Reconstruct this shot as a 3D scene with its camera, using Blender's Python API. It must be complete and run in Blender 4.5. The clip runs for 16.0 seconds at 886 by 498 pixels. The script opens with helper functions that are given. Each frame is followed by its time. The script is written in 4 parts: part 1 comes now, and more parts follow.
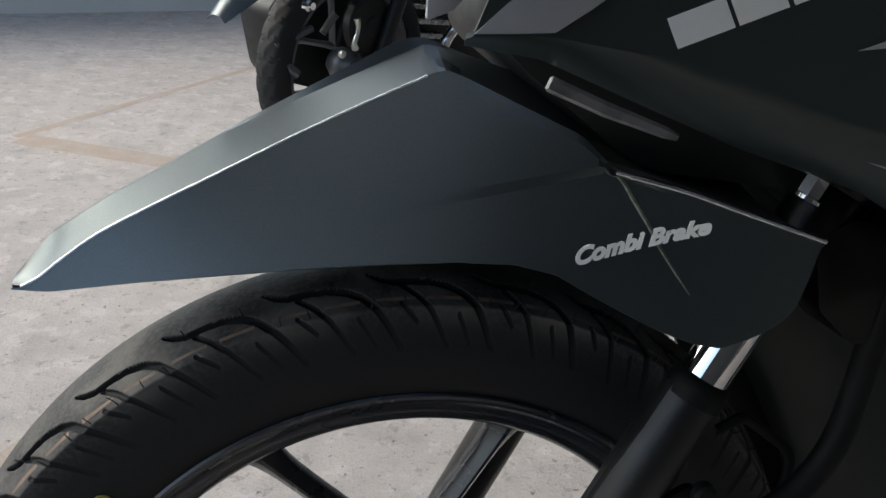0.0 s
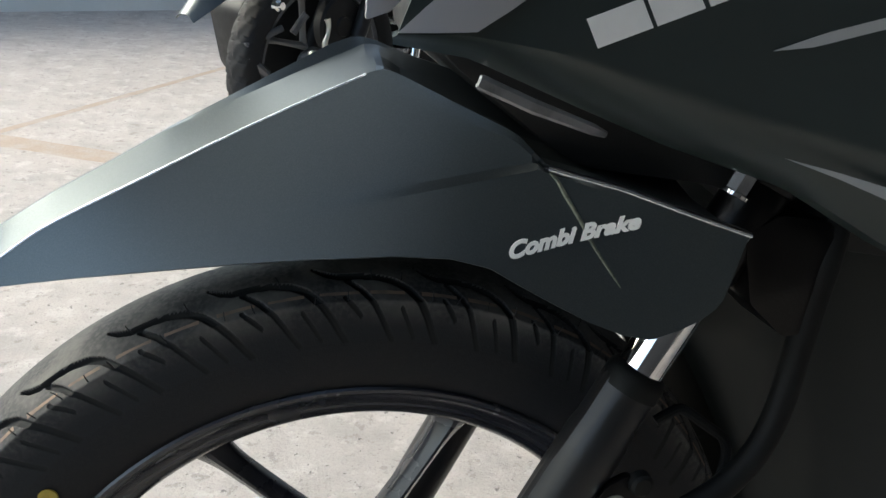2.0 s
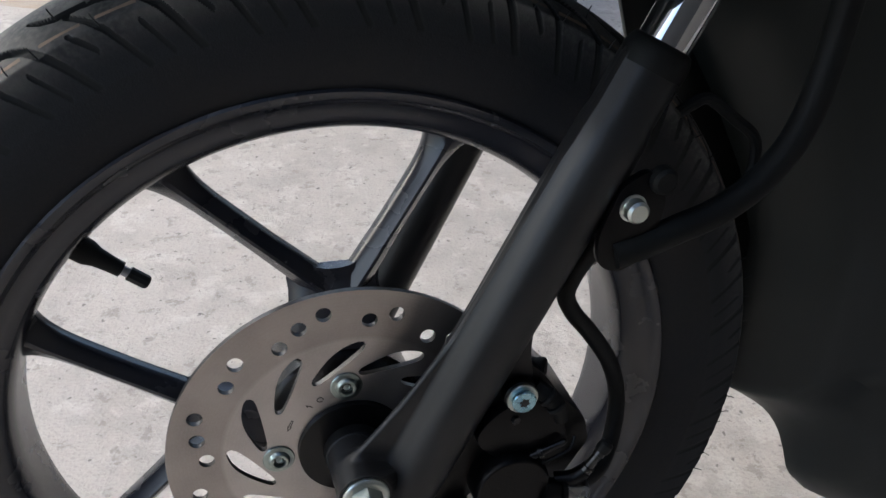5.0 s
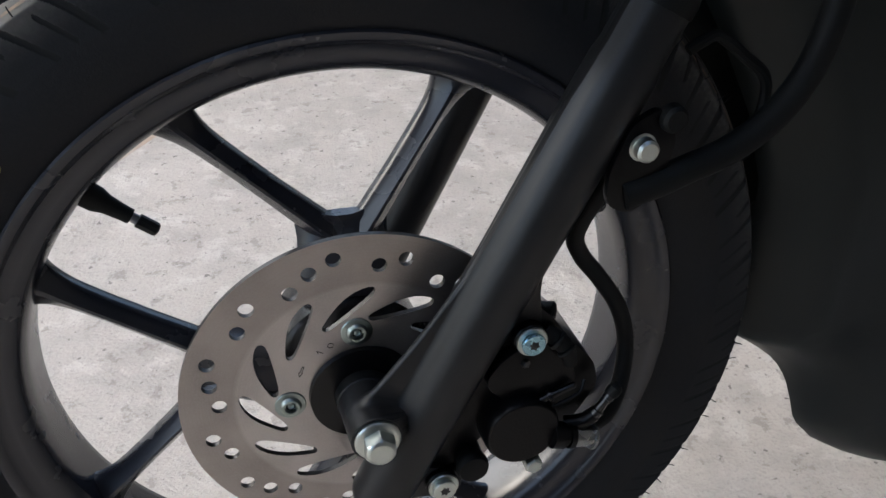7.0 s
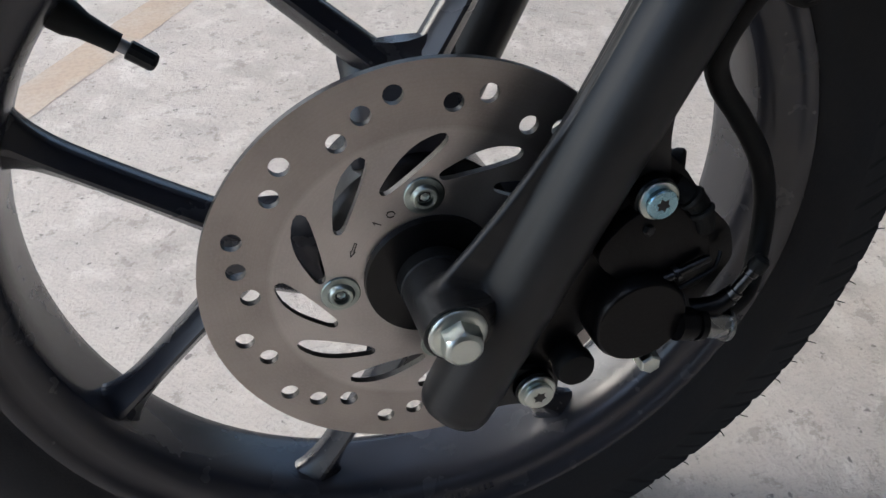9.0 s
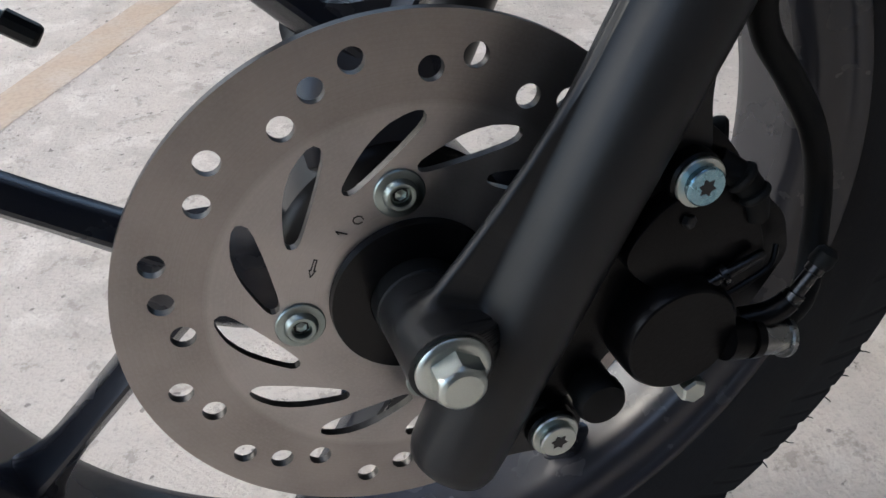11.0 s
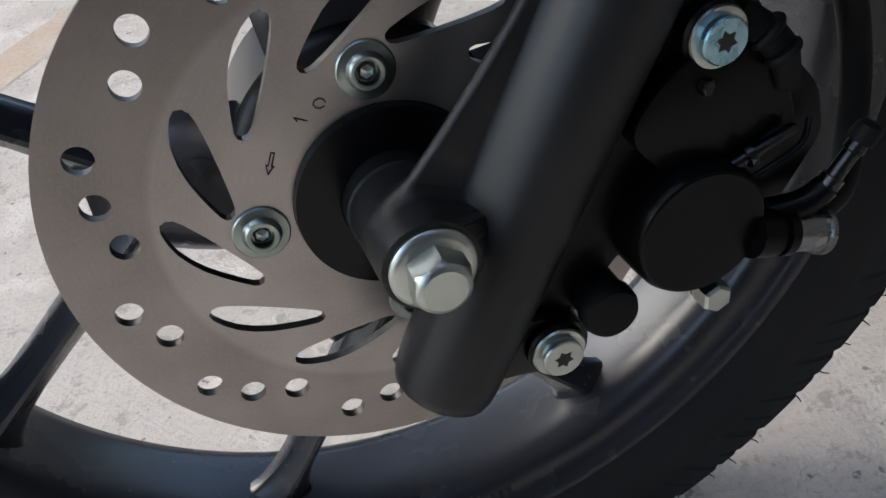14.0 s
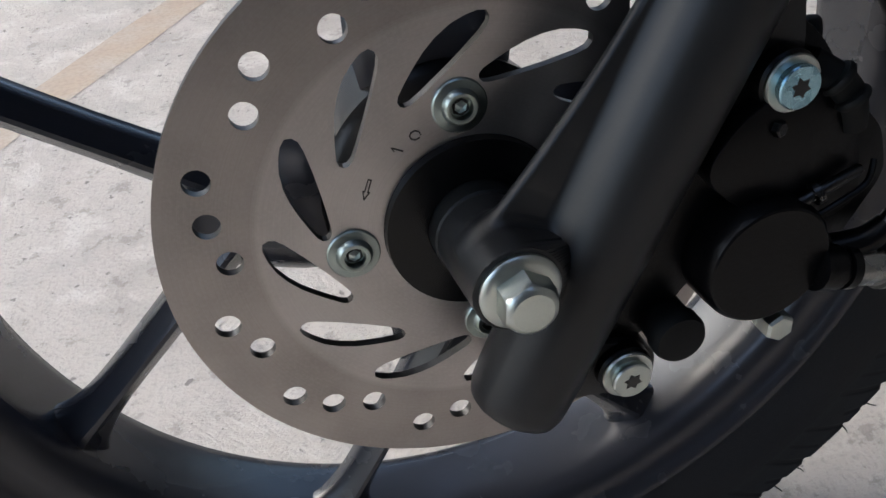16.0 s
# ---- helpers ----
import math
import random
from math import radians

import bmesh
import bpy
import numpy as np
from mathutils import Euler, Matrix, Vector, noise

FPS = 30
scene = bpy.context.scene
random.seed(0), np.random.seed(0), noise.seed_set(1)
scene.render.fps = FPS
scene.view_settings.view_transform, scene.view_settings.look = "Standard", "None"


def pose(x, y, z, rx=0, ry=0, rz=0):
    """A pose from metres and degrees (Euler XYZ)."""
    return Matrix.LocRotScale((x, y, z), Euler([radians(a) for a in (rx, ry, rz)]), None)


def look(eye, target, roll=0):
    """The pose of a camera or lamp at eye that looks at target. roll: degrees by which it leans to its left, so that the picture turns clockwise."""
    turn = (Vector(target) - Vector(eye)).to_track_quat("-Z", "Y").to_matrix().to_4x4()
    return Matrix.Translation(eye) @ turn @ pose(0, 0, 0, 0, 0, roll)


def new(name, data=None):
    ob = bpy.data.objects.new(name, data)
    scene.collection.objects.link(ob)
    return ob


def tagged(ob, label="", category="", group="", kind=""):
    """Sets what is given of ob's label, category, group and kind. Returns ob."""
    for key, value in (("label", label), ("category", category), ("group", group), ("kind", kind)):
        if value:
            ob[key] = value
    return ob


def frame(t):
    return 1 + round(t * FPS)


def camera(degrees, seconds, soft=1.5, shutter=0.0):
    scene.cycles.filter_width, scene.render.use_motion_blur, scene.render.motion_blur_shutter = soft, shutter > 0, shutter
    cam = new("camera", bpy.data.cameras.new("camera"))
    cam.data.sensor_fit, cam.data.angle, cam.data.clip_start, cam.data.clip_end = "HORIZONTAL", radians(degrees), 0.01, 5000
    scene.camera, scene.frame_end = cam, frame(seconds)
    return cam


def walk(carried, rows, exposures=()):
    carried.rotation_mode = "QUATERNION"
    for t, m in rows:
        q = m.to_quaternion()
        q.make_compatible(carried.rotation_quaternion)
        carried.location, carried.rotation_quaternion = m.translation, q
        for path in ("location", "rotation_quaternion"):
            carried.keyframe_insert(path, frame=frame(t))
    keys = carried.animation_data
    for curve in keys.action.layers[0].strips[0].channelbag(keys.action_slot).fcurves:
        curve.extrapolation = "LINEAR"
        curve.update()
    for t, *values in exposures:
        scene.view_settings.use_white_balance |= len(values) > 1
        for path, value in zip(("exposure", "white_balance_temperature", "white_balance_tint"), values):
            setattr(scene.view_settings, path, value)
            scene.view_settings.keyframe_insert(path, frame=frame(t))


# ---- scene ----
cam = camera(56.43, 16.0, soft=1.5)
ROWS = [
    (0, -0.0840, -0.3928, 0.8693, 64.92, -3.93, -10.56),
    (0.5, -0.0751, -0.3974, 0.8705, 64.90, -4.30, -10.94),
    (1, -0.0690, -0.3992, 0.8751, 64.47, -4.43, -11.30),
    (1.5, -0.0677, -0.3992, 0.8721, 64.52, -4.38, -11.72),
    (2, -0.0639, -0.4072, 0.8721, 65.07, -4.43, -11.94),
    (2.5, -0.0649, -0.4062, 0.8740, 65.02, -4.24, -12.03),
    (3, -0.0651, -0.4006, 0.8639, 64.29, -3.93, -12.60),
    (3.5, -0.0632, -0.3909, 0.8187, 62.28, -3.60, -13.45),
    (4, -0.0584, -0.3914, 0.7922, 59.93, -2.96, -13.67),
    (4.5, -0.0547, -0.3862, 0.7599, 57.32, -2.43, -13.82),
    (5, -0.0637, -0.3933, 0.7382, 56.99, -2.96, -14.95),
    (7.5, -0.0691, -0.4011, 0.7187, 53.59, -1.98, -14.80),
    (8, -0.0688, -0.3894, 0.7000, 51.72, -1.21, -14.11),
    (8.5, -0.0832, -0.3646, 0.6541, 49.80, -0.77, -14.33),
    (9, -0.0793, -0.3135, 0.6176, 49.13, -0.27, -15.01),
    (9.2, -0.0729, -0.2953, 0.5996, 48.97, 0.20, -15.50),
    (11.3, -0.0619, -0.2520, 0.5492, 51.21, 1.44, -18.04),
    (11.5, -0.0610, -0.2545, 0.5449, 51.16, 1.79, -17.95),
    (12, -0.0619, -0.2552, 0.5394, 50.98, 1.85, -18.44),
    (12.5, -0.0601, -0.2539, 0.5343, 50.50, 2.09, -18.50),
    (13, -0.0520, -0.2529, 0.5086, 49.73, 3.01, -18.80),
    (13.5, -0.0484, -0.2454, 0.5011, 49.82, 3.76, -18.79),
    (13.8, -0.0481, -0.2430, 0.4985, 49.60, 3.85, -18.15),
    (14, -0.0479, -0.2422, 0.5001, 49.72, 3.78, -18.30),
    (14.5, -0.0466, -0.2456, 0.4998, 50.17, 3.75, -18.16),
    (15, -0.0315, -0.2548, 0.5098, 50.48, 3.75, -17.11),
    (15.5, -0.0530, -0.2562, 0.5197, 50.91, 3.82, -16.06),
    (16, -0.0733, -0.2501, 0.5142, 51.49, 3.49, -16.16),
]
EXPOSURES = [(0.0, 1.20, 6100, 4), (0.7, 1.23, 6100, 4), (1.0, 1.44, 6150, 2), (1.35, 1.80, 6200, 1), (2.95, 1.80, 6200, 1), (3.45, 1.36, 6000, 6), (4.1, 1.56, 5980, 6), (5.0, 1.62, 5980, 6), (16.0, 1.61, 5980, 6)]
walk(cam, [(t, pose(*p)) for t, *p in ROWS], EXPOSURES)

# unseen roof slabs added to shape the daylight between them, as distances from the far wall
SLABS = ((-0.4, 1.9), (2.6, 4.4), (5.2, 6.7), (7.6, 10.4))
# ---- light: an overcast sky over an added, unseen hall roof ----
SUN_DIR = Vector((-0.68, 0.40, 0.62)).normalized()
world = bpy.data.worlds.new("sky")
scene.world = world
world.use_nodes = True
wn = world.node_tree
sky = wn.nodes.new("ShaderNodeTexSky")
sky.sky_type, sky.sun_disc = "NISHITA", False
sky.sun_elevation = math.asin(SUN_DIR.z)
sky.sun_rotation = math.atan2(SUN_DIR.x, SUN_DIR.y)
sky.air_density, sky.dust_density, sky.ozone_density = 1.0, 4.0, 1.0
wn.links.new(sky.outputs["Color"], wn.nodes["Background"].inputs["Color"])
wn.nodes["Background"].inputs["Strength"].default_value = 0.15
sun_data = bpy.data.lights.new("sun", "SUN")
sun_data.energy, sun_data.angle, sun_data.color = 0.45, radians(50), (1.0, 0.98, 0.96)
sun = new("sun", sun_data)
sun.matrix_world = look(SUN_DIR * 10, (0, 0, 0))


# ---- materials ----
def material(name, base, rough=0.5, metal=0.0, spots=None, grain=None, bump=None, coat=0.0, spec=0.5, rough_var=0.0):
    """spots, grain: (scale, colour, amount) of coarse and fine variation; bump: (scale, strength, distance)."""
    m = bpy.data.materials.new(name)
    m.use_nodes = True
    nt = m.node_tree
    b = nt.nodes["Principled BSDF"]
    b.inputs["Base Color"].default_value = (*base, 1)
    b.inputs["Roughness"].default_value, b.inputs["Metallic"].default_value = rough, metal
    b.inputs["Coat Weight"].default_value, b.inputs["Specular IOR Level"].default_value = coat, spec
    co = nt.nodes.new("ShaderNodeTexCoord")
    last = None
    for k, layer in enumerate((spots, grain)):
        if not layer:
            continue
        scale, colour, amount = layer
        tex = nt.nodes.new("ShaderNodeTexNoise")
        tex.inputs["Scale"].default_value, tex.inputs["Detail"].default_value = scale, 6.0 if k == 0 else 3.0
        nt.links.new(co.outputs["Object"], tex.inputs["Vector"])
        ramp = nt.nodes.new("ShaderNodeMapRange")
        ramp.inputs["From Min"].default_value, ramp.inputs["From Max"].default_value = 0.42, 0.68
        ramp.inputs["To Max"].default_value = amount
        nt.links.new(tex.outputs["Fac"], ramp.inputs["Value"])
        mix = nt.nodes.new("ShaderNodeMix")
        mix.data_type = "RGBA"
        nt.links.new(ramp.outputs["Result"], mix.inputs["Factor"])
        if last:
            nt.links.new(last, mix.inputs["A"])
        else:
            mix.inputs["A"].default_value = (*base, 1)
        mix.inputs["B"].default_value = (*colour, 1)
        last = mix.outputs["Result"]
        if rough_var and k == 0:
            rr = nt.nodes.new("ShaderNodeMapRange")
            rr.inputs["From Min"].default_value, rr.inputs["From Max"].default_value = 0.3, 0.7
            rr.inputs["To Min"].default_value, rr.inputs["To Max"].default_value = rough - rough_var, rough + rough_var
            nt.links.new(tex.outputs["Fac"], rr.inputs["Value"])
            nt.links.new(rr.outputs["Result"], b.inputs["Roughness"])
    if last:
        nt.links.new(last, b.inputs["Base Color"])
    if bump:
        tex = nt.nodes.new("ShaderNodeTexNoise")
        tex.inputs["Scale"].default_value, tex.inputs["Detail"].default_value = bump[0], 4.0
        nt.links.new(co.outputs["Object"], tex.inputs["Vector"])
        node = nt.nodes.new("ShaderNodeBump")
        node.inputs["Strength"].default_value, node.inputs["Distance"].default_value = bump[1], bump[2]
        nt.links.new(tex.outputs["Fac"], node.inputs["Height"])
        nt.links.new(node.outputs["Normal"], b.inputs["Normal"])
    return m


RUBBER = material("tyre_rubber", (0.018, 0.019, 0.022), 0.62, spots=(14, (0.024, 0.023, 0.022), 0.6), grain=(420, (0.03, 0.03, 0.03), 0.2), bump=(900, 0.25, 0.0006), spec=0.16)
GROOVE_SHADE = material("groove_shade_rubber", (0.014, 0.015, 0.016), 0.70, spots=(60, (0.020, 0.020, 0.020), 0.6), spec=0.18)


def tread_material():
    """Tread rubber with dust that thins out down the flank; its fade with height also paints in shade."""
    m = material("dusty_shaded_tread_rubber", (0.044, 0.045, 0.047), 0.62, spots=(30, (0.150, 0.145, 0.133), 0.75), grain=(320, (0.15, 0.145, 0.133), 0.4), bump=(900, 0.25, 0.0006), spec=0.16)
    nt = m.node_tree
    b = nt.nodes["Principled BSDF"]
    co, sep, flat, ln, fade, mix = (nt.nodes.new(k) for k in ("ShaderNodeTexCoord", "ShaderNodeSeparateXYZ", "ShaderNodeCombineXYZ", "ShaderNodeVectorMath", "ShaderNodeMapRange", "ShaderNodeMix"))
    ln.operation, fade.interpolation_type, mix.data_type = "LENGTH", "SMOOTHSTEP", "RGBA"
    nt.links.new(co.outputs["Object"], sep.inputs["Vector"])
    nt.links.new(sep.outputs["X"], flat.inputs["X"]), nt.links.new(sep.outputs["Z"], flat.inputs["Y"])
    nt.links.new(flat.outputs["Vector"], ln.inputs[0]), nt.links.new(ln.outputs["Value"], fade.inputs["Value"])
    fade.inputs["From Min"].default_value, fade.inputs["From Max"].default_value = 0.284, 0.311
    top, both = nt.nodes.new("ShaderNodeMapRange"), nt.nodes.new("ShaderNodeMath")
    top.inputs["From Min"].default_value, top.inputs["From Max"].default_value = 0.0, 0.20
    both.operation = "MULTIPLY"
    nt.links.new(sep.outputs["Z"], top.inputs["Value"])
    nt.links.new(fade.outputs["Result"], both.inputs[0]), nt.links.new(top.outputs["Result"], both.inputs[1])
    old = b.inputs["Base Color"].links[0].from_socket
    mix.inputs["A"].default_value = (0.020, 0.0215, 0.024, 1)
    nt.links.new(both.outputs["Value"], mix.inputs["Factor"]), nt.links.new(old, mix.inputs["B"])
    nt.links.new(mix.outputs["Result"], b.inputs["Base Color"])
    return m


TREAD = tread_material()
PAINT_LINE = material("tan_tyre_stripe", (0.24, 0.17, 0.125), 0.8, spots=(60, (0.09, 0.075, 0.065), 0.7))
YELLOW = material("yellow_paint_dot", (0.45, 0.33, 0.05), 0.6, spots=(200, (0.2, 0.14, 0.02), 0.5))
ALLOY = material("black_painted_alloy", (0.021, 0.0225, 0.030), 0.26, spots=(30, (0.020, 0.022, 0.028), 0.6), bump=(500, 0.03, 0.0006), rough_var=0.03, spec=0.6)
HUB = material("deep_black_hub_paint", (0.003, 0.003, 0.0034), 0.26, spots=(60, (0.005, 0.005, 0.0055), 0.5), bump=(500, 0.04, 0.0005), spec=0.3)
FORK = material("satin_black_casting", (0.013, 0.0134, 0.0143), 0.36, spots=(25, (0.019, 0.019, 0.020), 0.7), bump=(650, 0.08, 0.0006), rough_var=0.015, spec=0.35)
CALIPER = material("black_caliper_paint", (0.0022, 0.0022, 0.0026), 0.30, spots=(60, (0.004, 0.004, 0.0045), 0.5), bump=(420, 0.20, 0.0007), spec=0.18)


def disc_material():
    """Ground steel: rings left by the pads round the outer band, a duller inner carrier, faint stains."""
    m = material("ground_disc_steel", (0.50, 0.472, 0.455), 0.40, 1.0, spots=(26, (0.41, 0.382, 0.365), 0.8), grain=(700, (0.56, 0.53, 0.515), 0.3), rough_var=0.05)
    nt = m.node_tree
    b = nt.nodes["Principled BSDF"]
    co, sep, flat, ln = (nt.nodes.new(k) for k in ("ShaderNodeTexCoord", "ShaderNodeSeparateXYZ", "ShaderNodeCombineXYZ", "ShaderNodeVectorMath"))
    ln.operation = "LENGTH"
    nt.links.new(co.outputs["Object"], sep.inputs["Vector"])
    nt.links.new(sep.outputs["X"], flat.inputs["X"]), nt.links.new(sep.outputs["Z"], flat.inputs["Y"])
    nt.links.new(flat.outputs["Vector"], ln.inputs[0])
    ring = nt.nodes.new("ShaderNodeTexNoise")
    ring.noise_dimensions = "1D"
    ring.inputs["Scale"].default_value, ring.inputs["Detail"].default_value = 1700, 5.0
    nt.links.new(ln.outputs["Value"], ring.inputs["W"])
    band = nt.nodes.new("ShaderNodeMapRange")
    band.inputs["From Min"].default_value, band.inputs["From Max"].default_value = 0.0835, 0.0865
    nt.links.new(ln.outputs["Value"], band.inputs["Value"])
    old = b.inputs["Base Color"].links[0].from_socket
    dull = nt.nodes.new("ShaderNodeMix")
    dull.data_type, dull.blend_type = "RGBA", "MULTIPLY"
    dull.inputs["B"].default_value = (0.82, 0.80, 0.785, 1)
    nt.links.new(band.outputs["Result"], dull.inputs["Factor"])
    nt.links.new(old, dull.inputs["A"])
    lines = nt.nodes.new("ShaderNodeMix")
    lines.data_type, lines.blend_type = "RGBA", "MULTIPLY"
    lines.inputs["B"].default_value = (0.95, 0.948, 0.946, 1)
    span_ = nt.nodes.new("ShaderNodeMapRange")
    span_.inputs["From Min"].default_value, span_.inputs["From Max"].default_value = 0.35, 0.70
    nt.links.new(ring.outputs["Fac"], span_.inputs["Value"])
    nt.links.new(span_.outputs["Result"], lines.inputs["Factor"])
    nt.links.new(dull.outputs["Result"], lines.inputs["A"])
    nt.links.new(lines.outputs["Result"], b.inputs["Base Color"])
    bump = nt.nodes.new("ShaderNodeBump")
    bump.inputs["Strength"].default_value, bump.inputs["Distance"].default_value = 0.03, 0.0003
    nt.links.new(ring.outputs["Fac"], bump.inputs["Height"])
    nt.links.new(bump.outputs["Normal"], b.inputs["Normal"])
    return m


DISC = disc_material()
MARKS_AND_SHADE = material("dark_engraving_and_socket_shade", (0.03, 0.027, 0.025), 0.7)
ZINC = material("zinc_plated_steel", (0.56, 0.60, 0.565), 0.31, 1.0, spots=(120, (0.50, 0.54, 0.51), 0.5), grain=(900, (0.62, 0.66, 0.62), 0.3), bump=(700, 0.04, 0.0003), rough_var=0.02)
BUTTON = material("greenish_zinc_steel", (0.36, 0.41, 0.385), 0.30, 1.0, spots=(150, (0.30, 0.345, 0.32), 0.6), grain=(900, (0.42, 0.47, 0.44), 0.3), rough_var=0.02)
BLUE_ZINC = material("blue_zinc_plated_steel", (0.30, 0.50, 0.60), 0.25, 1.0, spots=(160, (0.20, 0.36, 0.45), 0.7), grain=(900, (0.45, 0.62, 0.70), 0.4), rough_var=0.06)
CHROME = material("chrome", (0.80, 0.80, 0.80), 0.06, 1.0, spots=(40, (0.74, 0.75, 0.76), 0.5))
FENDER = material("dark_grey_metallic_paint", (0.074, 0.089, 0.095), 0.33, 0.75, spots=(9, (0.080, 0.093, 0.102), 0.6), grain=(1600, (0.14, 0.155, 0.165), 0.25), bump=(1100, 0.02, 0.0003))
EDGE_HIGHLIGHT = material("painted_edge_highlight", (0.56, 0.58, 0.61), 0.25, 0.8, spots=(60, (0.42, 0.44, 0.47), 0.7))
SHROUD = material("black_gloss_paint", (0.026, 0.036, 0.036), 0.32, 0.1, spots=(8, (0.018, 0.024, 0.024), 0.6), coat=0.15, spec=0.35, grain=(1500, (0.03, 0.034, 0.034), 0.15))
SILVER = material("silver_grey_paint", (0.40, 0.41, 0.44), 0.35, 0.4, spots=(12, (0.44, 0.45, 0.48), 0.6), coat=0.3)
PLASTIC = material("matt_black_plastic", (0.006, 0.0068, 0.0075), 0.5, spots=(30, (0.012, 0.013, 0.0135), 0.6), bump=(600, 0.2, 0.0006), rough_var=0.08, spec=0.3)
COWL = material("dark_blue_grey_plastic", (0.0145, 0.0185, 0.0185), 0.42, spots=(6, (0.018, 0.0225, 0.022), 0.7), bump=(700, 0.12, 0.0006), rough_var=0.08, spec=0.3)
HOSE = material("black_rubber_hose", (0.0045, 0.0048, 0.005), 0.60, spots=(40, (0.008, 0.010, 0.010), 0.5), bump=(900, 0.2, 0.0005), spec=0.2)
WHITE = material("white_decal", (0.84, 0.84, 0.82), 0.45, spots=(60, (0.76, 0.76, 0.74), 0.5))
GREY_DECAL = material("grey_decal", (0.36, 0.37, 0.37), 0.45, spots=(60, (0.30, 0.31, 0.31), 0.5))
DULL = material("dull_sleeve_metal", (0.29, 0.295, 0.315), 0.42, 0.8, spots=(90, (0.11, 0.115, 0.12), 0.7))
STEEL = material("dull_grey_steel", (0.30, 0.31, 0.31), 0.28, 1.0, spots=(120, (0.17, 0.17, 0.17), 0.7), grain=(900, (0.42, 0.42, 0.42), 0.3), rough_var=0.06)
FAR_ALLOY = material("grey_painted_alloy", (0.10, 0.105, 0.115), 0.35, 0.3, spots=(30, (0.07, 0.075, 0.08), 0.6))
DARK_STEEL = material("blackened_steel", (0.06, 0.06, 0.062), 0.30, 1.0, spots=(120, (0.03, 0.03, 0.03), 0.7), grain=(900, (0.12, 0.12, 0.12), 0.3), rough_var=0.06)
CUT_STEEL = material("dark_cut_steel", (0.10, 0.095, 0.09), 0.45, 1.0, spots=(200, (0.05, 0.047, 0.045), 0.7))
CABLE_REFLECTION = material("pale_cable_reflection", (0.16, 0.18, 0.14), 0.6, spots=(300, (0.05, 0.06, 0.05), 0.8))


# ---- mesh tools ----
def ring_faces(bm, a, b, closed=True):
    n = len(a)
    for i in range(n if closed else n - 1):
        k = (i + 1) % n
        bm.faces.new((a[i], a[k], b[k], b[i]))


def loft(bm, rings, caps=True, closed=True):
    rows = [[bm.verts.new(p) for p in r] for r in rings]
    for a, b in zip(rows, rows[1:]):
        ring_faces(bm, a, b, closed)
    if caps and closed:
        bm.faces.new(rows[0][::-1]), bm.faces.new(rows[-1])
    return rows


def frame_of(d):
    d = Vector(d).normalized()
    side = d.cross(Vector((0, 0, 1)) if abs(d.z) < 0.9 else Vector((0, 1, 0))).normalized()
    return d, side, side.cross(d)


def turned(bm, origin, axis, profile, n=24, phase=0.0, sides=None):
    """A solid of revolution: profile rows of (distance along the axis, radius); sides: polygonal section with that many corners."""
    d, u, v = frame_of(axis)
    n = sides or n
    rings = [[Vector(origin) + d * h + (u * math.cos(phase + 2 * math.pi * i / n) + v * math.sin(phase + 2 * math.pi * i / n)) * r for i in range(n)] for h, r in profile]
    return loft(bm, rings)


def hexagon(bm, origin, axis, corner, height, phase=0.0):
    """A bolt's hexagon head with its turned, rounded end."""
    d, u, v = frame_of(axis)
    flat = corner * math.cos(math.pi / 6)
    rings = []
    for h, most in ((0, 9), (height * 0.66, 9), (height * 0.76, corner * 0.965), (height * 0.86, flat * 1.02), (height * 0.94, flat * 0.93), (height, flat * 0.78), (height * 1.01, flat * 0.3)):
        ring = []
        for i in range(48):
            a = 2 * math.pi * i / 48
            off = (a + math.pi / 6) % (math.pi / 3) - math.pi / 6
            r = min(flat / math.cos(math.pi / 6 - abs(off)), most)
            ring.append(Vector(origin) + d * h + (u * math.cos(a + phase) + v * math.sin(a + phase)) * r)
        rings.append(ring)
    return loft(bm, rings)


def tube(bm, points, radius, n=14, steps=8):
    """A round tube along a smooth line through the points; radius: one, or one for each point."""
    pts = [Vector(p) for p in points]
    radii = radius if isinstance(radius, (list, tuple)) else [radius] * len(pts)
    line, rs = [], []
    for i in range(len(pts) - 1):
        p0, p1, p2, p3 = pts[max(i - 1, 0)], pts[i], pts[i + 1], pts[min(i + 2, len(pts) - 1)]
        for k in range(steps):
            t = k / steps
            line.append(0.5 * (2 * p1 + (p2 - p0) * t + (2 * p0 - 5 * p1 + 4 * p2 - p3) * t * t + (3 * p1 - p0 - 3 * p2 + p3) * t ** 3))
            rs.append(radii[i] * (1 - t) + radii[i + 1] * t)
    line.append(pts[-1]), rs.append(radii[-1])
    d = (line[1] - line[0]).normalized()
    _, u, _ = frame_of(d)
    rings = []
    for i, p in enumerate(line):
        d = (line[min(i + 1, len(line) - 1)] - line[max(i - 1, 0)]).normalized()
        u = (u - d * u.dot(d)).normalized()
        v = d.cross(u)
        rings.append([p + (u * math.cos(2 * math.pi * k / n) + v * math.sin(2 * math.pi * k / n)) * rs[i] for k in range(n)])
    return loft(bm, rings)


def revolve(bm, profile, n=128, closed=True):
    """Round the wheel's axle: profile rows of (y, r)."""
    rings = [[(r * math.cos(2 * math.pi * i / n), y, r * math.sin(2 * math.pi * i / n)) for i in range(n)] for y, r in profile]
    rows = loft(bm, rings, caps=False)
    if closed:
        ring_faces(bm, rows[-1], rows[0])
    return rows


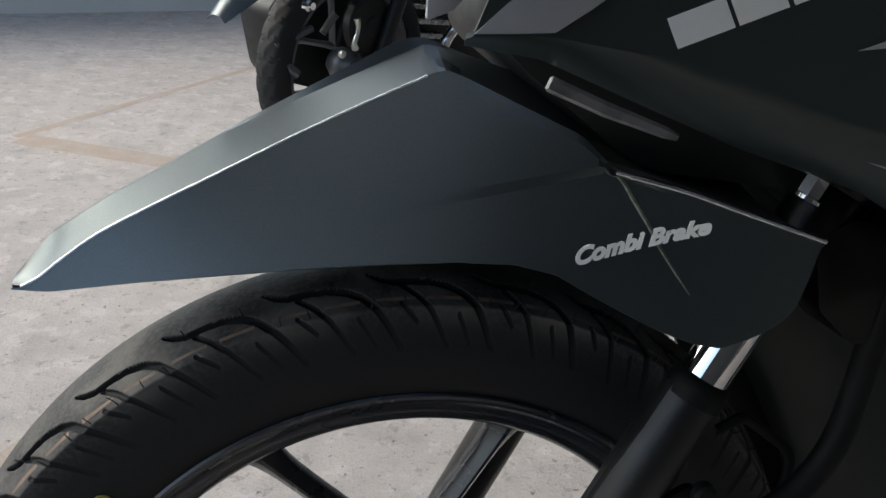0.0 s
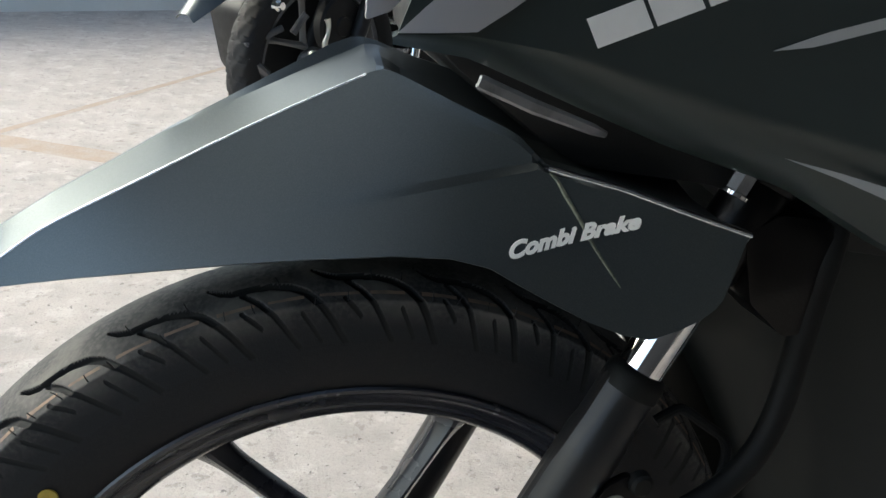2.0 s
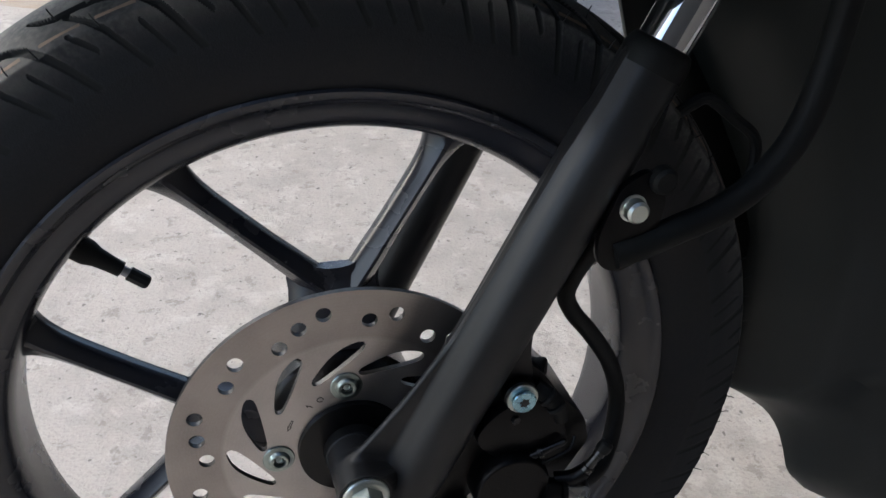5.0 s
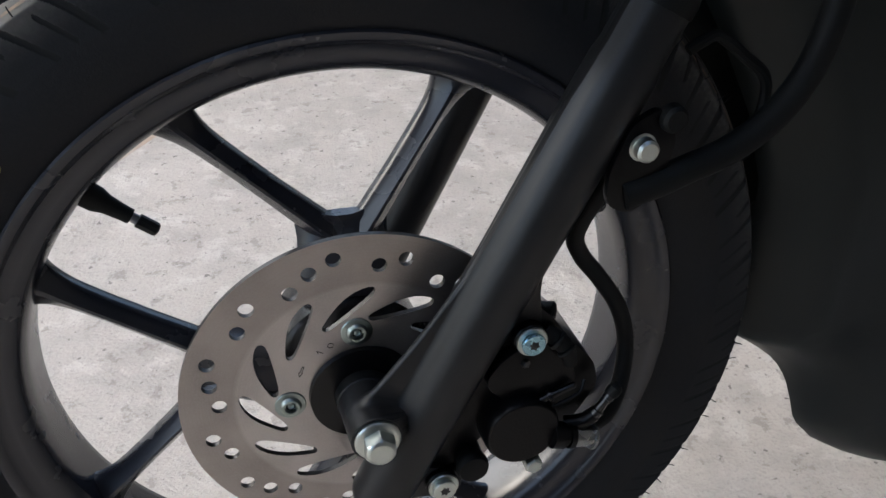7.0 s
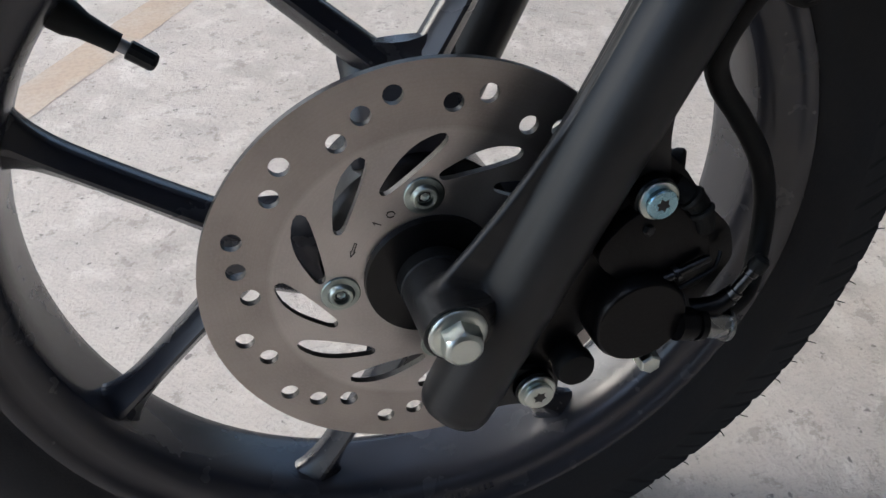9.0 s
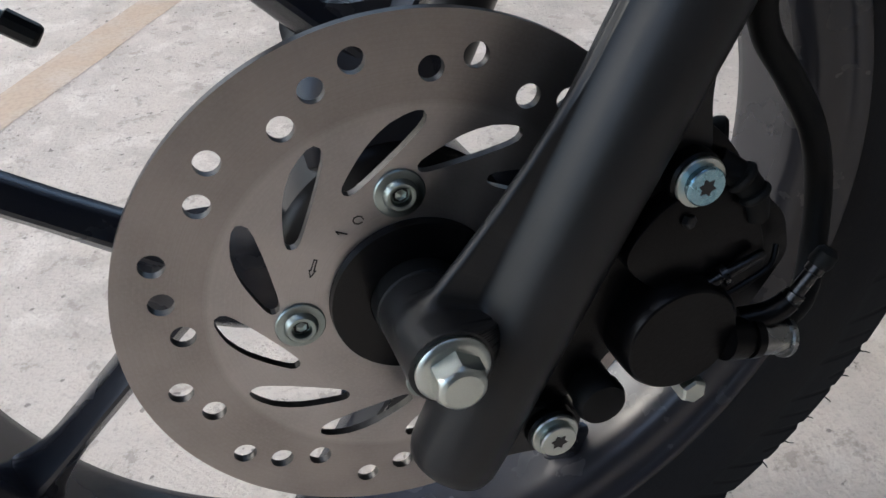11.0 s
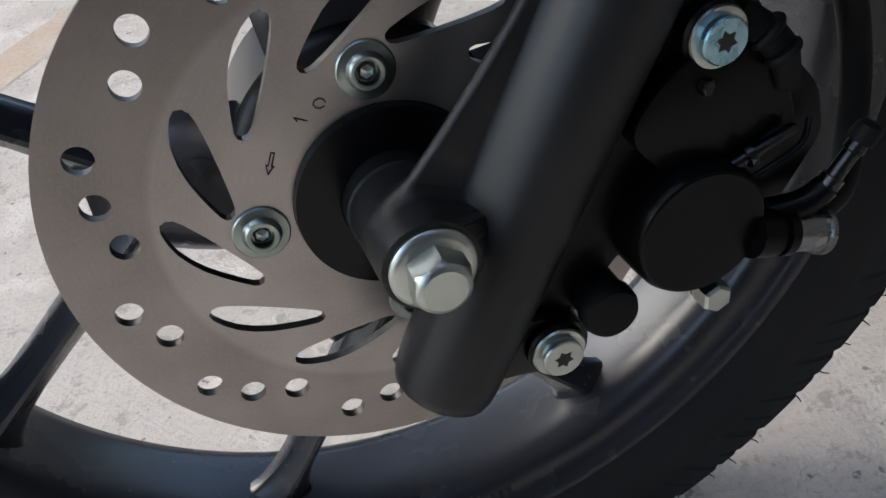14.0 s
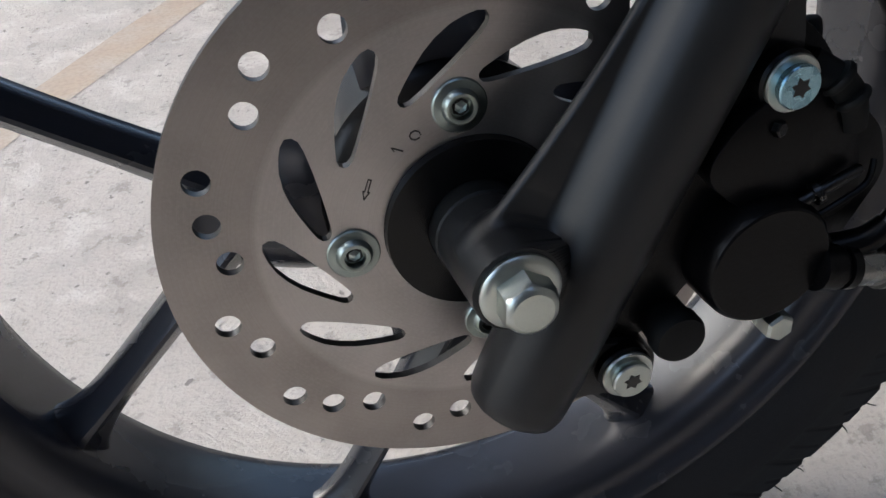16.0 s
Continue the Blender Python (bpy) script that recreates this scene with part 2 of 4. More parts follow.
def plate(bm, loops, y0, y1):
    """A flat plate in the plane of x and z, from y0 to y1; loops: the outline and the holes, rows of (x, z)."""
    both = []
    for y in (y0, y1):
        edges, rows = [], []
        for loop in loops:
            vs = [bm.verts.new((x, y, z)) for x, z in loop]
            edges += [bm.edges.new((vs[i], vs[(i + 1) % len(vs)])) for i in range(len(vs))]
            rows.append(vs)
        bmesh.ops.triangle_fill(bm, use_beauty=True, use_dissolve=False, edges=edges)
        both.append(rows)
    for a, b in zip(*both):
        ring_faces(bm, a, b)


def rounded(loop, radius, n=5):
    """Rounds the corners of an outline."""
    out, m = [], len(loop)
    for i in range(m):
        p, a, b = Vector(loop[i]), Vector(loop[i - 1]), Vector(loop[(i + 1) % m])
        r = min(radius, 0.45 * (a - p).length, 0.45 * (b - p).length)
        s, e = p + (a - p).normalized() * r, p + (b - p).normalized() * r
        for k in range(n):
            t = k / (n - 1)
            out.append(tuple(s * (1 - t) ** 2 + p * 2 * t * (1 - t) + e * t * t))
    return out


def sheet(bm, grid, thick):
    """A curved sheet through rows of points, with thickness along its normals."""
    top = [[Vector(p) for p in r] for r in grid]
    h, w = len(top), len(top[0])
    low = []
    for i in range(h):
        row = []
        for k in range(w):
            du = top[min(i + 1, h - 1)][k] - top[max(i - 1, 0)][k]
            dv = top[i][min(k + 1, w - 1)] - top[i][max(k - 1, 0)]
            nrm = du.cross(dv)
            row.append(top[i][k] + (nrm.normalized() if nrm.length > 1e-12 else Vector((0, 1, 0))) * thick)
        low.append(row)
    a, b = [[bm.verts.new(p) for p in r] for r in top], [[bm.verts.new(p) for p in r] for r in low]
    for i in range(h - 1):
        for k in range(w - 1):
            bm.faces.new((a[i][k], a[i][k + 1], a[i + 1][k + 1], a[i + 1][k]))
            bm.faces.new((b[i][k], b[i + 1][k], b[i + 1][k + 1], b[i][k + 1]))
    rim = [(i, 0) for i in range(h)] + [(h - 1, k) for k in range(1, w)] + [(i, w - 1) for i in range(h - 2, -1, -1)] + [(0, k) for k in range(w - 2, 0, -1)]
    for p, q in zip(rim, rim[1:] + rim[:1]):
        bm.faces.new((a[p[0]][p[1]], a[q[0]][q[1]], b[q[0]][q[1]], b[p[0]][p[1]]))


def mesh_of(name, bm, mat, smooth=35, bevel=0.0):
    if bevel:
        bmesh.ops.recalc_face_normals(bm, faces=bm.faces)
        sharp = [e for e in bm.edges if len(e.link_faces) == 2 and e.calc_face_angle(0) > 0.9]
        bmesh.ops.bevel(bm, geom=sharp, offset=bevel, segments=2, affect="EDGES", profile=0.5, clamp_overlap=True)
    bmesh.ops.recalc_face_normals(bm, faces=bm.faces)
    for f in bm.faces:
        f.smooth = smooth > 0
    for e in bm.edges:
        e.smooth = len(e.link_faces) == 2 and e.calc_face_angle(0) < radians(smooth)
    me = bpy.data.meshes.new(name)
    bm.to_mesh(me)
    bm.free()
    me.materials.append(mat)
    return me


LIFT = 0.32


def part(name, bm, mat, parent, label="", smooth=35, bevel=0.0):
    """One mesh under a thing or a part; a thing's own parts are given round the wheel's centre, LIFT over its base."""
    ob = new(name, bm if isinstance(bm, bpy.types.Mesh) else mesh_of(name, bm, mat, smooth, bevel))
    ob.parent = parent
    if parent.type == "EMPTY":
        ob.location = (0, 0, LIFT)
    return tagged(ob, label) if label else ob


def interp(x, rows):
    """A smooth line through rows of (x, value)."""
    if x <= rows[0][0]:
        return rows[0][1]
    for (a, p), (b, q) in zip(rows, rows[1:]):
        if x <= b:
            return p + (q - p) * (x - a) / (b - a)
    return rows[-1][1]


# ---- floor, wall ----
def floor_material():
    m = bpy.data.materials.new("worn_pale_concrete")
    m.use_nodes = True
    nt = m.node_tree
    b = nt.nodes["Principled BSDF"]
    co = nt.nodes.new("ShaderNodeTexCoord")

    def noise_mix(scale, detail, lo, hi, colour, amount, last, rough=0.55):
        tex = nt.nodes.new("ShaderNodeTexNoise")
        tex.inputs["Scale"].default_value, tex.inputs["Detail"].default_value, tex.inputs["Roughness"].default_value = scale, detail, rough
        nt.links.new(co.outputs["Object"], tex.inputs["Vector"])
        r = nt.nodes.new("ShaderNodeMapRange")
        r.inputs["From Min"].default_value, r.inputs["From Max"].default_value, r.inputs["To Max"].default_value = lo, hi, amount
        nt.links.new(tex.outputs["Fac"], r.inputs["Value"])
        mix = nt.nodes.new("ShaderNodeMix")
        mix.data_type = "RGBA"
        nt.links.new(r.outputs["Result"], mix.inputs["Factor"])
        if isinstance(last, tuple):
            mix.inputs["A"].default_value = (*last, 1)
        else:
            nt.links.new(last, mix.inputs["A"])
        mix.inputs["B"].default_value = (*colour, 1)
        return mix.outputs["Result"], tex

    c, _ = noise_mix(1.3, 4, 0.35, 0.7, (0.43, 0.40, 0.37), 0.8, (0.50, 0.465, 0.43))
    c, _ = noise_mix(8, 7, 0.47, 0.66, (0.34, 0.315, 0.29), 0.6, c, 0.6)
    c, _ = noise_mix(15, 10, 0.54, 0.61, (0.59, 0.56, 0.525), 0.6, c, 0.64)
    c, mid = noise_mix(28, 10, 0.57, 0.61, (0.27, 0.24, 0.215), 0.6, c, 0.70)
    c, _ = noise_mix(70, 4, 0.65, 0.69, (0.11, 0.10, 0.095), 0.75, c)
    c, fine = noise_mix(220, 3, 0.52, 0.75, (0.27, 0.25, 0.235), 0.5, c)
    nt.links.new(c, b.inputs["Base Color"])
    b.inputs["Roughness"].default_value = 0.75
    big = nt.nodes.new("ShaderNodeTexNoise")
    big.inputs["Scale"].default_value, big.inputs["Detail"].default_value = 13, 7.0
    nt.links.new(co.outputs["Object"], big.inputs["Vector"])
    add = nt.nodes.new("ShaderNodeMath")
    add.operation = "MULTIPLY_ADD"
    add.inputs[1].default_value = 0.3
    nt.links.new(fine.outputs["Fac"], add.inputs[0])
    nt.links.new(mid.outputs["Fac"], add.inputs[2])
    bump = nt.nodes.new("ShaderNodeBump")
    bump.inputs["Strength"].default_value, bump.inputs["Distance"].default_value = 0.5, 0.008
    both = nt.nodes.new("ShaderNodeMath")
    both.operation = "MULTIPLY_ADD"
    both.inputs[1].default_value = 1.6
    nt.links.new(big.outputs["Fac"], both.inputs[0])
    nt.links.new(add.outputs["Value"], both.inputs[2])
    nt.links.new(both.outputs["Value"], bump.inputs["Height"])
    nt.links.new(bump.outputs["Normal"], b.inputs["Normal"])
    return m


FLOOR = floor_material()
LINE_PAINT = material("worn_tan_paint", (0.43, 0.345, 0.265), 0.7, spots=(14, (0.45, 0.40, 0.35), 0.9), grain=(160, (0.31, 0.25, 0.20), 0.5), bump=(60, 0.2, 0.002))
PLASTER = material("white_wall_paint", (0.76, 0.76, 0.73), 0.8, spots=(2, (0.68, 0.68, 0.65), 0.7), grain=(40, (0.72, 0.72, 0.69), 0.5), bump=(80, 0.1, 0.002))

CEILING = material("pale_concrete_slab", (0.22, 0.22, 0.23), 0.9, spots=(1.2, (0.18, 0.18, 0.19), 0.7), grain=(25, (0.25, 0.25, 0.26), 0.5), bump=(40, 0.2, 0.003))
GREY_WALL = material("dark_grey_render", (0.06, 0.06, 0.062), 0.85, spots=(1.5, (0.045, 0.045, 0.047), 0.7), grain=(30, (0.075, 0.075, 0.077), 0.5), bump=(60, 0.2, 0.003))

bm = bmesh.new()
span = [-60, -25, -12, -8] + [-6 + 0.5 * i for i in range(33)] + [12, 25, 60]
vs = [[bm.verts.new((x, y, 0)) for x in span] for y in span]
for i in range(len(span) - 1):
    ring_faces(bm, vs[i], vs[i + 1], False)
floor = new("floor", mesh_of("floor", bm, FLOOR))
tagged(floor, "pale worn concrete floor with stains", "floor", kind="structure")


def floor_line(a, b, width, label, lift=0.0006):
    a, b = Vector((*a, 0)), Vector((*b, 0))
    d = (b - a).normalized()
    s = Vector((-d.y, d.x, 0)) * width / 2
    n = max(8, int((b - a).length / 0.04))
    bm = bmesh.new()
    l, r = [], []
    for i in range(n + 1):
        p = a.lerp(b, i / n)
        w = s * (1 + 0.10 * noise.noise(p * 9) + 0.05 * noise.noise(p * 40))
        l.append(bm.verts.new((p + w).xy.to_3d() + Vector((0, 0, lift)))), r.append(bm.verts.new((p - w).xy.to_3d() + Vector((0, 0, lift))))
    for i in range(n):
        bm.faces.new((l[i], l[i + 1], r[i + 1], r[i]))
    return tagged(new("floor_line", mesh_of("floor_line", bm, LINE_PAINT)), label, "floor line", "lines on the floor", "structure")


floor_line((-1.347, -0.517), (1.66, 3.73), 0.074, "worn tan line painted on the concrete floor")
floor_line((-0.87, 2.275), (1.49, 1.183), 0.100, "worn tan line painted on the concrete floor", 0.0010)
floor_line((-0.89, 2.290), (0.84, 4.75), 0.034, "faint narrow tan line across the floor", 0.0014)


def wall(name, a, b, z0, z1, thick, mat, label, category="wall"):
    a, b = Vector((*a, z0)), Vector((*b, z0))
    d = (b - a).normalized()
    s = Vector((-d.y, d.x, 0)) * thick
    bm = bmesh.new()
    loft(bm, [[a, b, b + s, a + s], [p + Vector((0, 0, z1 - z0)) for p in (a, b, b + s, a + s)]])
    return tagged(new(name, mesh_of(name, bm, mat)), label, category, kind="structure")


# a parking hall, unseen but for its north wall and added to shape the light: walls along and across the painted lines;
# daylight comes through long slots in the roof and over the low wall and the open gateway on the bikes' front side
CORNER, ALONG, ACROSS = Vector((-0.85, 7.65)), Vector((0.52, 0.854)), Vector((0.854, -0.52))
TOP = 3.8
wall("wall_west", CORNER - ALONG * 9.4, CORNER, 0, 1.0, 0.2, PLASTER, "unseen low white painted wall along the parking hall")
wall("wall_north", (-3.22, 3.78), (6.3, 6.90), 0, 1.1, 0.2, PLASTER, "white painted wall behind the parked motorcycles")
wall("added_wall_south", CORNER + ACROSS * 6.6 - ALONG * 7.6, CORNER - ALONG * 7.6 + ACROSS * 4.4, 0, TOP, 0.2, GREY_WALL, "unseen dark wall added to dim the parking hall")
wall("added_wall_east", CORNER + ACROSS * 6.6 + ALONG * 3.4, CORNER + ACROSS * 6.6 - ALONG * 9.6, 0, TOP, 0.2, GREY_WALL, "unseen dark wall added to dim the parking hall")
bm = bmesh.new()
for a, b in SLABS:
    quad = [CORNER - ALONG * a - ACROSS * 0.4, CORNER - ALONG * a + ACROSS * 7.0, CORNER - ALONG * b + ACROSS * 7.0, CORNER - ALONG * b - ACROSS * 0.4]
    loft(bm, [[(p.x, p.y, TOP) for p in quad], [(p.x, p.y, TOP + 0.12) for p in quad]])
tagged(new("ceiling", mesh_of("ceiling", bm, CEILING)), "unseen slotted roof added to shape the daylight", "ceiling", kind="structure")

# ---- the motorcycle: given round its front wheel's centre, x to its rear, y away along the axle, z up ----
YC = 0.060
bike = new("motorcycle")
bike.matrix_world = pose(0, 0, 0.32101, -5.311, 1.498, 0) @ pose(0, 0, -LIFT)
tagged(bike, "black motorcycle with grey front fender and alloy wheels", "motorcycle", "parked motorcycles")


def polar(r, a):
    return r * math.cos(radians(a)), r * math.sin(radians(a))


# front wheel: rim, hub, spokes in pairs, tyre, valve
bm = bmesh.new()
half = [(0.0225, 0.2395), (0.0195, 0.2405), (0.0180, 0.2390), (0.0185, 0.2350), (0.0215, 0.2325), (0.0240, 0.2300), (0.0256, 0.2240), (0.0274, 0.2190), (0.0300, 0.2158), (0.0340, 0.2132), (0.0390, 0.2117), (0.0440, 0.2109), (0.0500, 0.2106)]
rim_profile = half + [(YC, 0.2105), (0.070, 0.2105), (0.078, 0.2107), (0.0835, 0.2113), (0.088, 0.2150), (0.093, 0.2215), (0.097, 0.2270), (0.0985, 0.2310), (0.1015, 0.2350), (0.1020, 0.2390), (0.1005, 0.2405), (0.0975, 0.2395), (0.095, 0.236), (0.080, 0.227), (0.040, 0.227), (0.025, 0.236)]
revolve(bm, rim_profile, 192)
wheel = part("front_wheel", bm, ALLOY, bike, "black painted cast alloy front wheel", 50)

bm = bmesh.new()
revolve(bm, [(-0.004, 0.0200), (-0.004, 0.0360), (0.012, 0.0375), (0.020, 0.0440), (0.024, 0.0520), (0.030, 0.0560), (0.088, 0.0520), (0.096, 0.0380), (0.124, 0.0340), (0.124, 0.0200)], 64)
part("hub", bm, HUB, wheel, "gloss black hub")
bm = bmesh.new()
turned(bm, (0, 0.004, 0), (0, -1, 0), [(0, 0.0195), (0.016, 0.0195), (0.0175, 0.0180), (0.0175, 0.0130)], 40)
part("axle_spacer", bm, PLASTIC, wheel)


def spoke_line(angle, off):
    """The direction of a spoke's middle line and the point of it nearest to the axle."""
    d = Vector((math.cos(radians(angle)), math.sin(radians(angle))))
    return d, Vector((-d.y, d.x)) * off


def spoke_mesh(angle, off, mid=0.057):
    """One cast spoke, from the root of its pair outwards to the rim, with a raised middle rib."""
    bm = bmesh.new()
    d, foot = spoke_line(angle, off)
    k0 = math.sqrt(0.076 ** 2 - off * off)
    s = Vector((-d.y, 0, d.x))
    rings = []
    for t, w, hf in ((0.0, 0.0120, 0.0150), (0.22, 0.0098, 0.0150), (0.50, 0.0084, 0.0148), (0.70, 0.0083, 0.0146), (0.80, 0.0086, 0.0145), (0.86, 0.0094, 0.0144), (0.90, 0.0105, 0.0143), (0.93, 0.0117, 0.0142), (0.955, 0.0130, 0.0140), (0.975, 0.0145, 0.0139), (0.99, 0.0160, 0.0138), (1.0, 0.0175, 0.0138)):
        prof = [(-w, -hf * 0.08), (-w * 0.96, -hf * 0.30), (-w * 0.84, -hf * 0.46), (-w * 0.55, -hf * 0.66), (-w * 0.28, -hf * 0.88), (-w * 0.12, -hf * 0.99), (w * 0.12, -hf * 0.99), (w * 0.28, -hf * 0.88), (w * 0.55, -hf * 0.66), (w * 0.84, -hf * 0.46), (w * 0.96, -hf * 0.30), (w, -hf * 0.08), (w * 0.94, hf * 0.25), (w * 0.6, hf * 0.42), (-w * 0.6, hf * 0.42), (-w * 0.94, hf * 0.25)]
        ring = []
        for a, c in prof:
            reach = math.sqrt(0.2116 ** 2 - (off + a) ** 2)
            q = foot + d * (k0 + (reach - k0) * t)
            ring.append(Vector((q.x, mid + c, q.y)) + s * a)
        rings.append(ring)
    loft(bm, rings)
    return bm


# four pairs of spokes: direction and distance of the middle line from the axle
PAIRS = (((60.0, 0.0385), (137.6, -0.0622)), ((146.3, 0.0445), (224.9, -0.0535)), ((238.5, 0.0450), (316.3, -0.0580)), ((-31.7, 0.042), (46.3, -0.0580)))
for k, pair in enumerate(PAIRS):
    for angle, off in pair:
        part("spoke", spoke_mesh(angle, off), ALLOY, wheel, smooth=32)
    mid = 92.0 + 89.6 * k
    bm = bmesh.new()
    rows = []
    for r, wide in ((0.045, 30), (0.054, 27), (0.060, 25), (0.064, 24), (0.070, 22.5), (0.078, 19.5), (0.086, 16.5), (0.094, 14.5), (0.102, 13.8), (0.107, 12.5), (0.110, 10)):
        slope = min(1, max(0, (r - 0.060) / 0.042))
        rows.append([(*polar(r, mid + wide * o), 0.0410 + 0.0170 * slope + 0.007 * abs(o) ** 4) for o in (-1, -0.9, -0.75, -0.5, -0.25, 0, 0.25, 0.5, 0.75, 0.9, 1)])
    sheet(bm, [[(x, y, z) for x, z, y in row] for row in rows], 0.010)
    part("spoke_root", bm, ALLOY, wheel, smooth=60)


def crown_r(y):
    u = abs(YC - y) / 0.044
    return 0.3188 - 0.0140 * u ** 2.1


# grooves of one repeat of the tread: lines of (arc, y), half width, depth
REPEATS = 30
PERIOD = 2 * math.pi * 0.318 / REPEATS
GROOVES = (
    ([(-0.1712, 0.0415), (-0.1640, 0.0362), (-0.1560, 0.0328), (-0.1445, 0.0330), (-0.1318, 0.0320), (-0.1196, 0.0287), (-0.1104, 0.0232), (-0.1021, 0.0147), (-0.0957, 0.0045), (-0.0908, -0.0046), (-0.0866, -0.0118)], 0.0021, 0.0058),
    ([(-0.1502, 0.0294), (-0.1410, 0.0217), (-0.1332, 0.0125), (-0.1278, 0.0030), (-0.1236, -0.0048), (-0.1194, -0.0116)], 0.0016, 0.0045),
    ([(-0.1522, 0.0172), (-0.1424, 0.0054)], 0.0014, 0.0030),
    ([(-0.1142, 0.0098), (-0.1040, -0.0090)], 0.0013, 0.0028))


def groove_depth(arc, y):
    """Depth of the tread's grooves at the given arcs along the crown and places across it, which go on below zero down the flank."""
    depth = np.zeros(arc.shape)
    for mirror in (False, True):
        yy = 2 * YC - y if mirror else y
        shift = 0.5 * PERIOD if mirror else 0.0
        for pts, wid, dep in GROOVES:
            mid = (pts[0][0] + pts[-1][0]) / 2
            rel = (arc + shift - mid + PERIOD / 2) % PERIOD - PERIOD / 2 + mid
            best = np.full(arc.shape, 1.0)
            for k in (-1, 0, 1):
                for (a, c), (b, e) in zip(pts, pts[1:]):
                    u = np.clip(((rel + k * PERIOD - a) * (b - a) + (yy - c) * (e - c)) / ((b - a) ** 2 + (e - c) ** 2), 0, 1)
                    best = np.minimum(best, np.hypot(rel + k * PERIOD - a - u * (b - a), yy - c - u * (e - c)))
            taper = 1.0 if len(pts) < 3 else np.clip(0.45 + 0.55 * (0.0415 - yy) / 0.008, 0.45, 1.0)
            depth = np.maximum(depth, dep * np.clip((wid * taper * 1.3 - best) / (wid * 0.62), 0, 1))
    return depth


def tyre_mesh():
    side = [(0.0245, 0.2340), (0.0215, 0.2380), (0.0200, 0.2425), (0.0185, 0.2457), (0.0170, 0.2490), (0.0155, 0.2540), (0.0142, 0.2590), (0.0134, 0.2645), (0.0130, 0.2700), (0.0131, 0.2755), (0.0136, 0.2810), (0.0138, 0.2845), (0.0141, 0.2895), (0.0146, 0.2950), (0.0153, 0.3010)]
    ys = [0.0160 + 0.044 * i / 66 for i in range(66)] + [YC + 0.044 * i / 26 for i in range(27)]
    coarse = side[:-1]
    side = side[:8] + [(float(np.interp(q, [b for _, b in side], [a for a, _ in side])), q) for q in (0.2700 + 0.0011 * i for i in range(32))]
    line = side + [(y, crown_r(y)) for y in ys] + [(2 * YC - y, r) for y, r in coarse[::-1]]
    P, S = len(line), REPEATS * 140
    y = np.array([p[0] for p in line])
    r = np.array([p[1] for p in line])
    th = np.arange(S) * 2 * np.pi / S
    arc = (np.pi / 2 - th)[:, None] * 0.318 + 0 * y[None, :]
    low = 0.0158 - (crown_r(0.016) - r)
    across = np.where(np.arange(P) < len(side), low, np.where(np.arange(P) >= P - len(coarse), 2 * YC - low, y))
    depth = groove_depth(arc, across[None, :] + 0 * arc)
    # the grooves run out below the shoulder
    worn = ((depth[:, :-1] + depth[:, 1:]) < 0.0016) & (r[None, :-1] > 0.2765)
    groove_shade = ((depth[:, :-1] + depth[:, 1:]) >= 0.0016) & (r[None, :-1] > 0.2765)
    depth = depth * np.interp(r, (0.2765, 0.300, 0.309, 0.316), (0.02, 0.14, 0.40, 1.0))[None, :]
    n_r = np.gradient(y) / np.hypot(np.gradient(y), np.gradient(r))
    n_y = -np.gradient(r) / np.hypot(np.gradient(y), np.gradient(r))
    rr = r[None, :] - depth * n_r[None, :]
    yy = y[None, :] - depth * n_y[None, :]
    verts = np.stack([rr * np.cos(th)[:, None], yy, rr * np.sin(th)[:, None]], -1).reshape(-1, 3)
    i = np.arange(S)[:, None] * P + np.arange(P - 1)[None, :]
    n = ((np.arange(S) + 1) % S)[:, None] * P + np.arange(P - 1)[None, :]
    faces = np.stack([i, i + 1, n + 1, n], -1).reshape(-1, 4)
    me = bpy.data.meshes.new("tyre")
    me.from_pydata(verts.tolist(), [], faces.tolist())
    me.shade_smooth()
    me.materials.append(RUBBER), me.materials.append(TREAD), me.materials.append(GROOVE_SHADE)
    me.polygons.foreach_set("material_index", (worn.astype(np.int32) + 2 * groove_shade.astype(np.int32)).reshape(-1))
    return me


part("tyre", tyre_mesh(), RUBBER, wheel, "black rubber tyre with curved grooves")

# tan factory stripe round the tread, broken by the grooves, yellow dot, moulded hairs
def stripe_row(i):
    a = 2 * math.pi * i / 1400
    c = 0.0202 + 0.0008 * noise.noise((math.cos(a) * 9, math.sin(a) * 9, 0))
    w = 0.0011 * (1 + 0.5 * noise.noise((math.cos(a) * 14, math.sin(a) * 14, 4)))
    across = [c - w, c, c + w]
    clear = groove_depth(np.full(3, (math.pi / 2 - a) * 0.318), np.array(across)).max() < 0.0008
    return clear, [((crown_r(y) + 0.0003) * math.cos(a), y, (crown_r(y) + 0.0003) * math.sin(a)) for y in across]


run = []
for i in range(1401):
    free, row = stripe_row(i)
    if free and i < 1400:
        run.append(row)
        continue
    if len(run) > 2:
        bm = bmesh.new()
        loft(bm, run, closed=False)
        part("stripe", bm, PAINT_LINE, wheel, "thin tan stripe on the tread")
    run = []
# small marks cast into the rim's flank
for i in range(13):
    if i in (4, 9):
        continue
    bm = bmesh.new()
    rnd_w = 0.0011 + 0.0007 * ((i * 7) % 5) / 4
    loft(bm, [[(x, 0.0238 + 0.0020 * k, z) for x, z in (polar(0.2264 - 0.0028 * k, 268 + 1.25 * i - rnd_w * 210), polar(0.2264 - 0.0028 * k, 268 + 1.25 * i + rnd_w * 210), polar(0.2252 - 0.0028 * k, 268 + 1.25 * i + rnd_w * 180), polar(0.2252 - 0.0028 * k, 268 + 1.25 * i - rnd_w * 180))] for k in (0, 1)])
    part("cast_mark", bm, ALLOY, wheel)
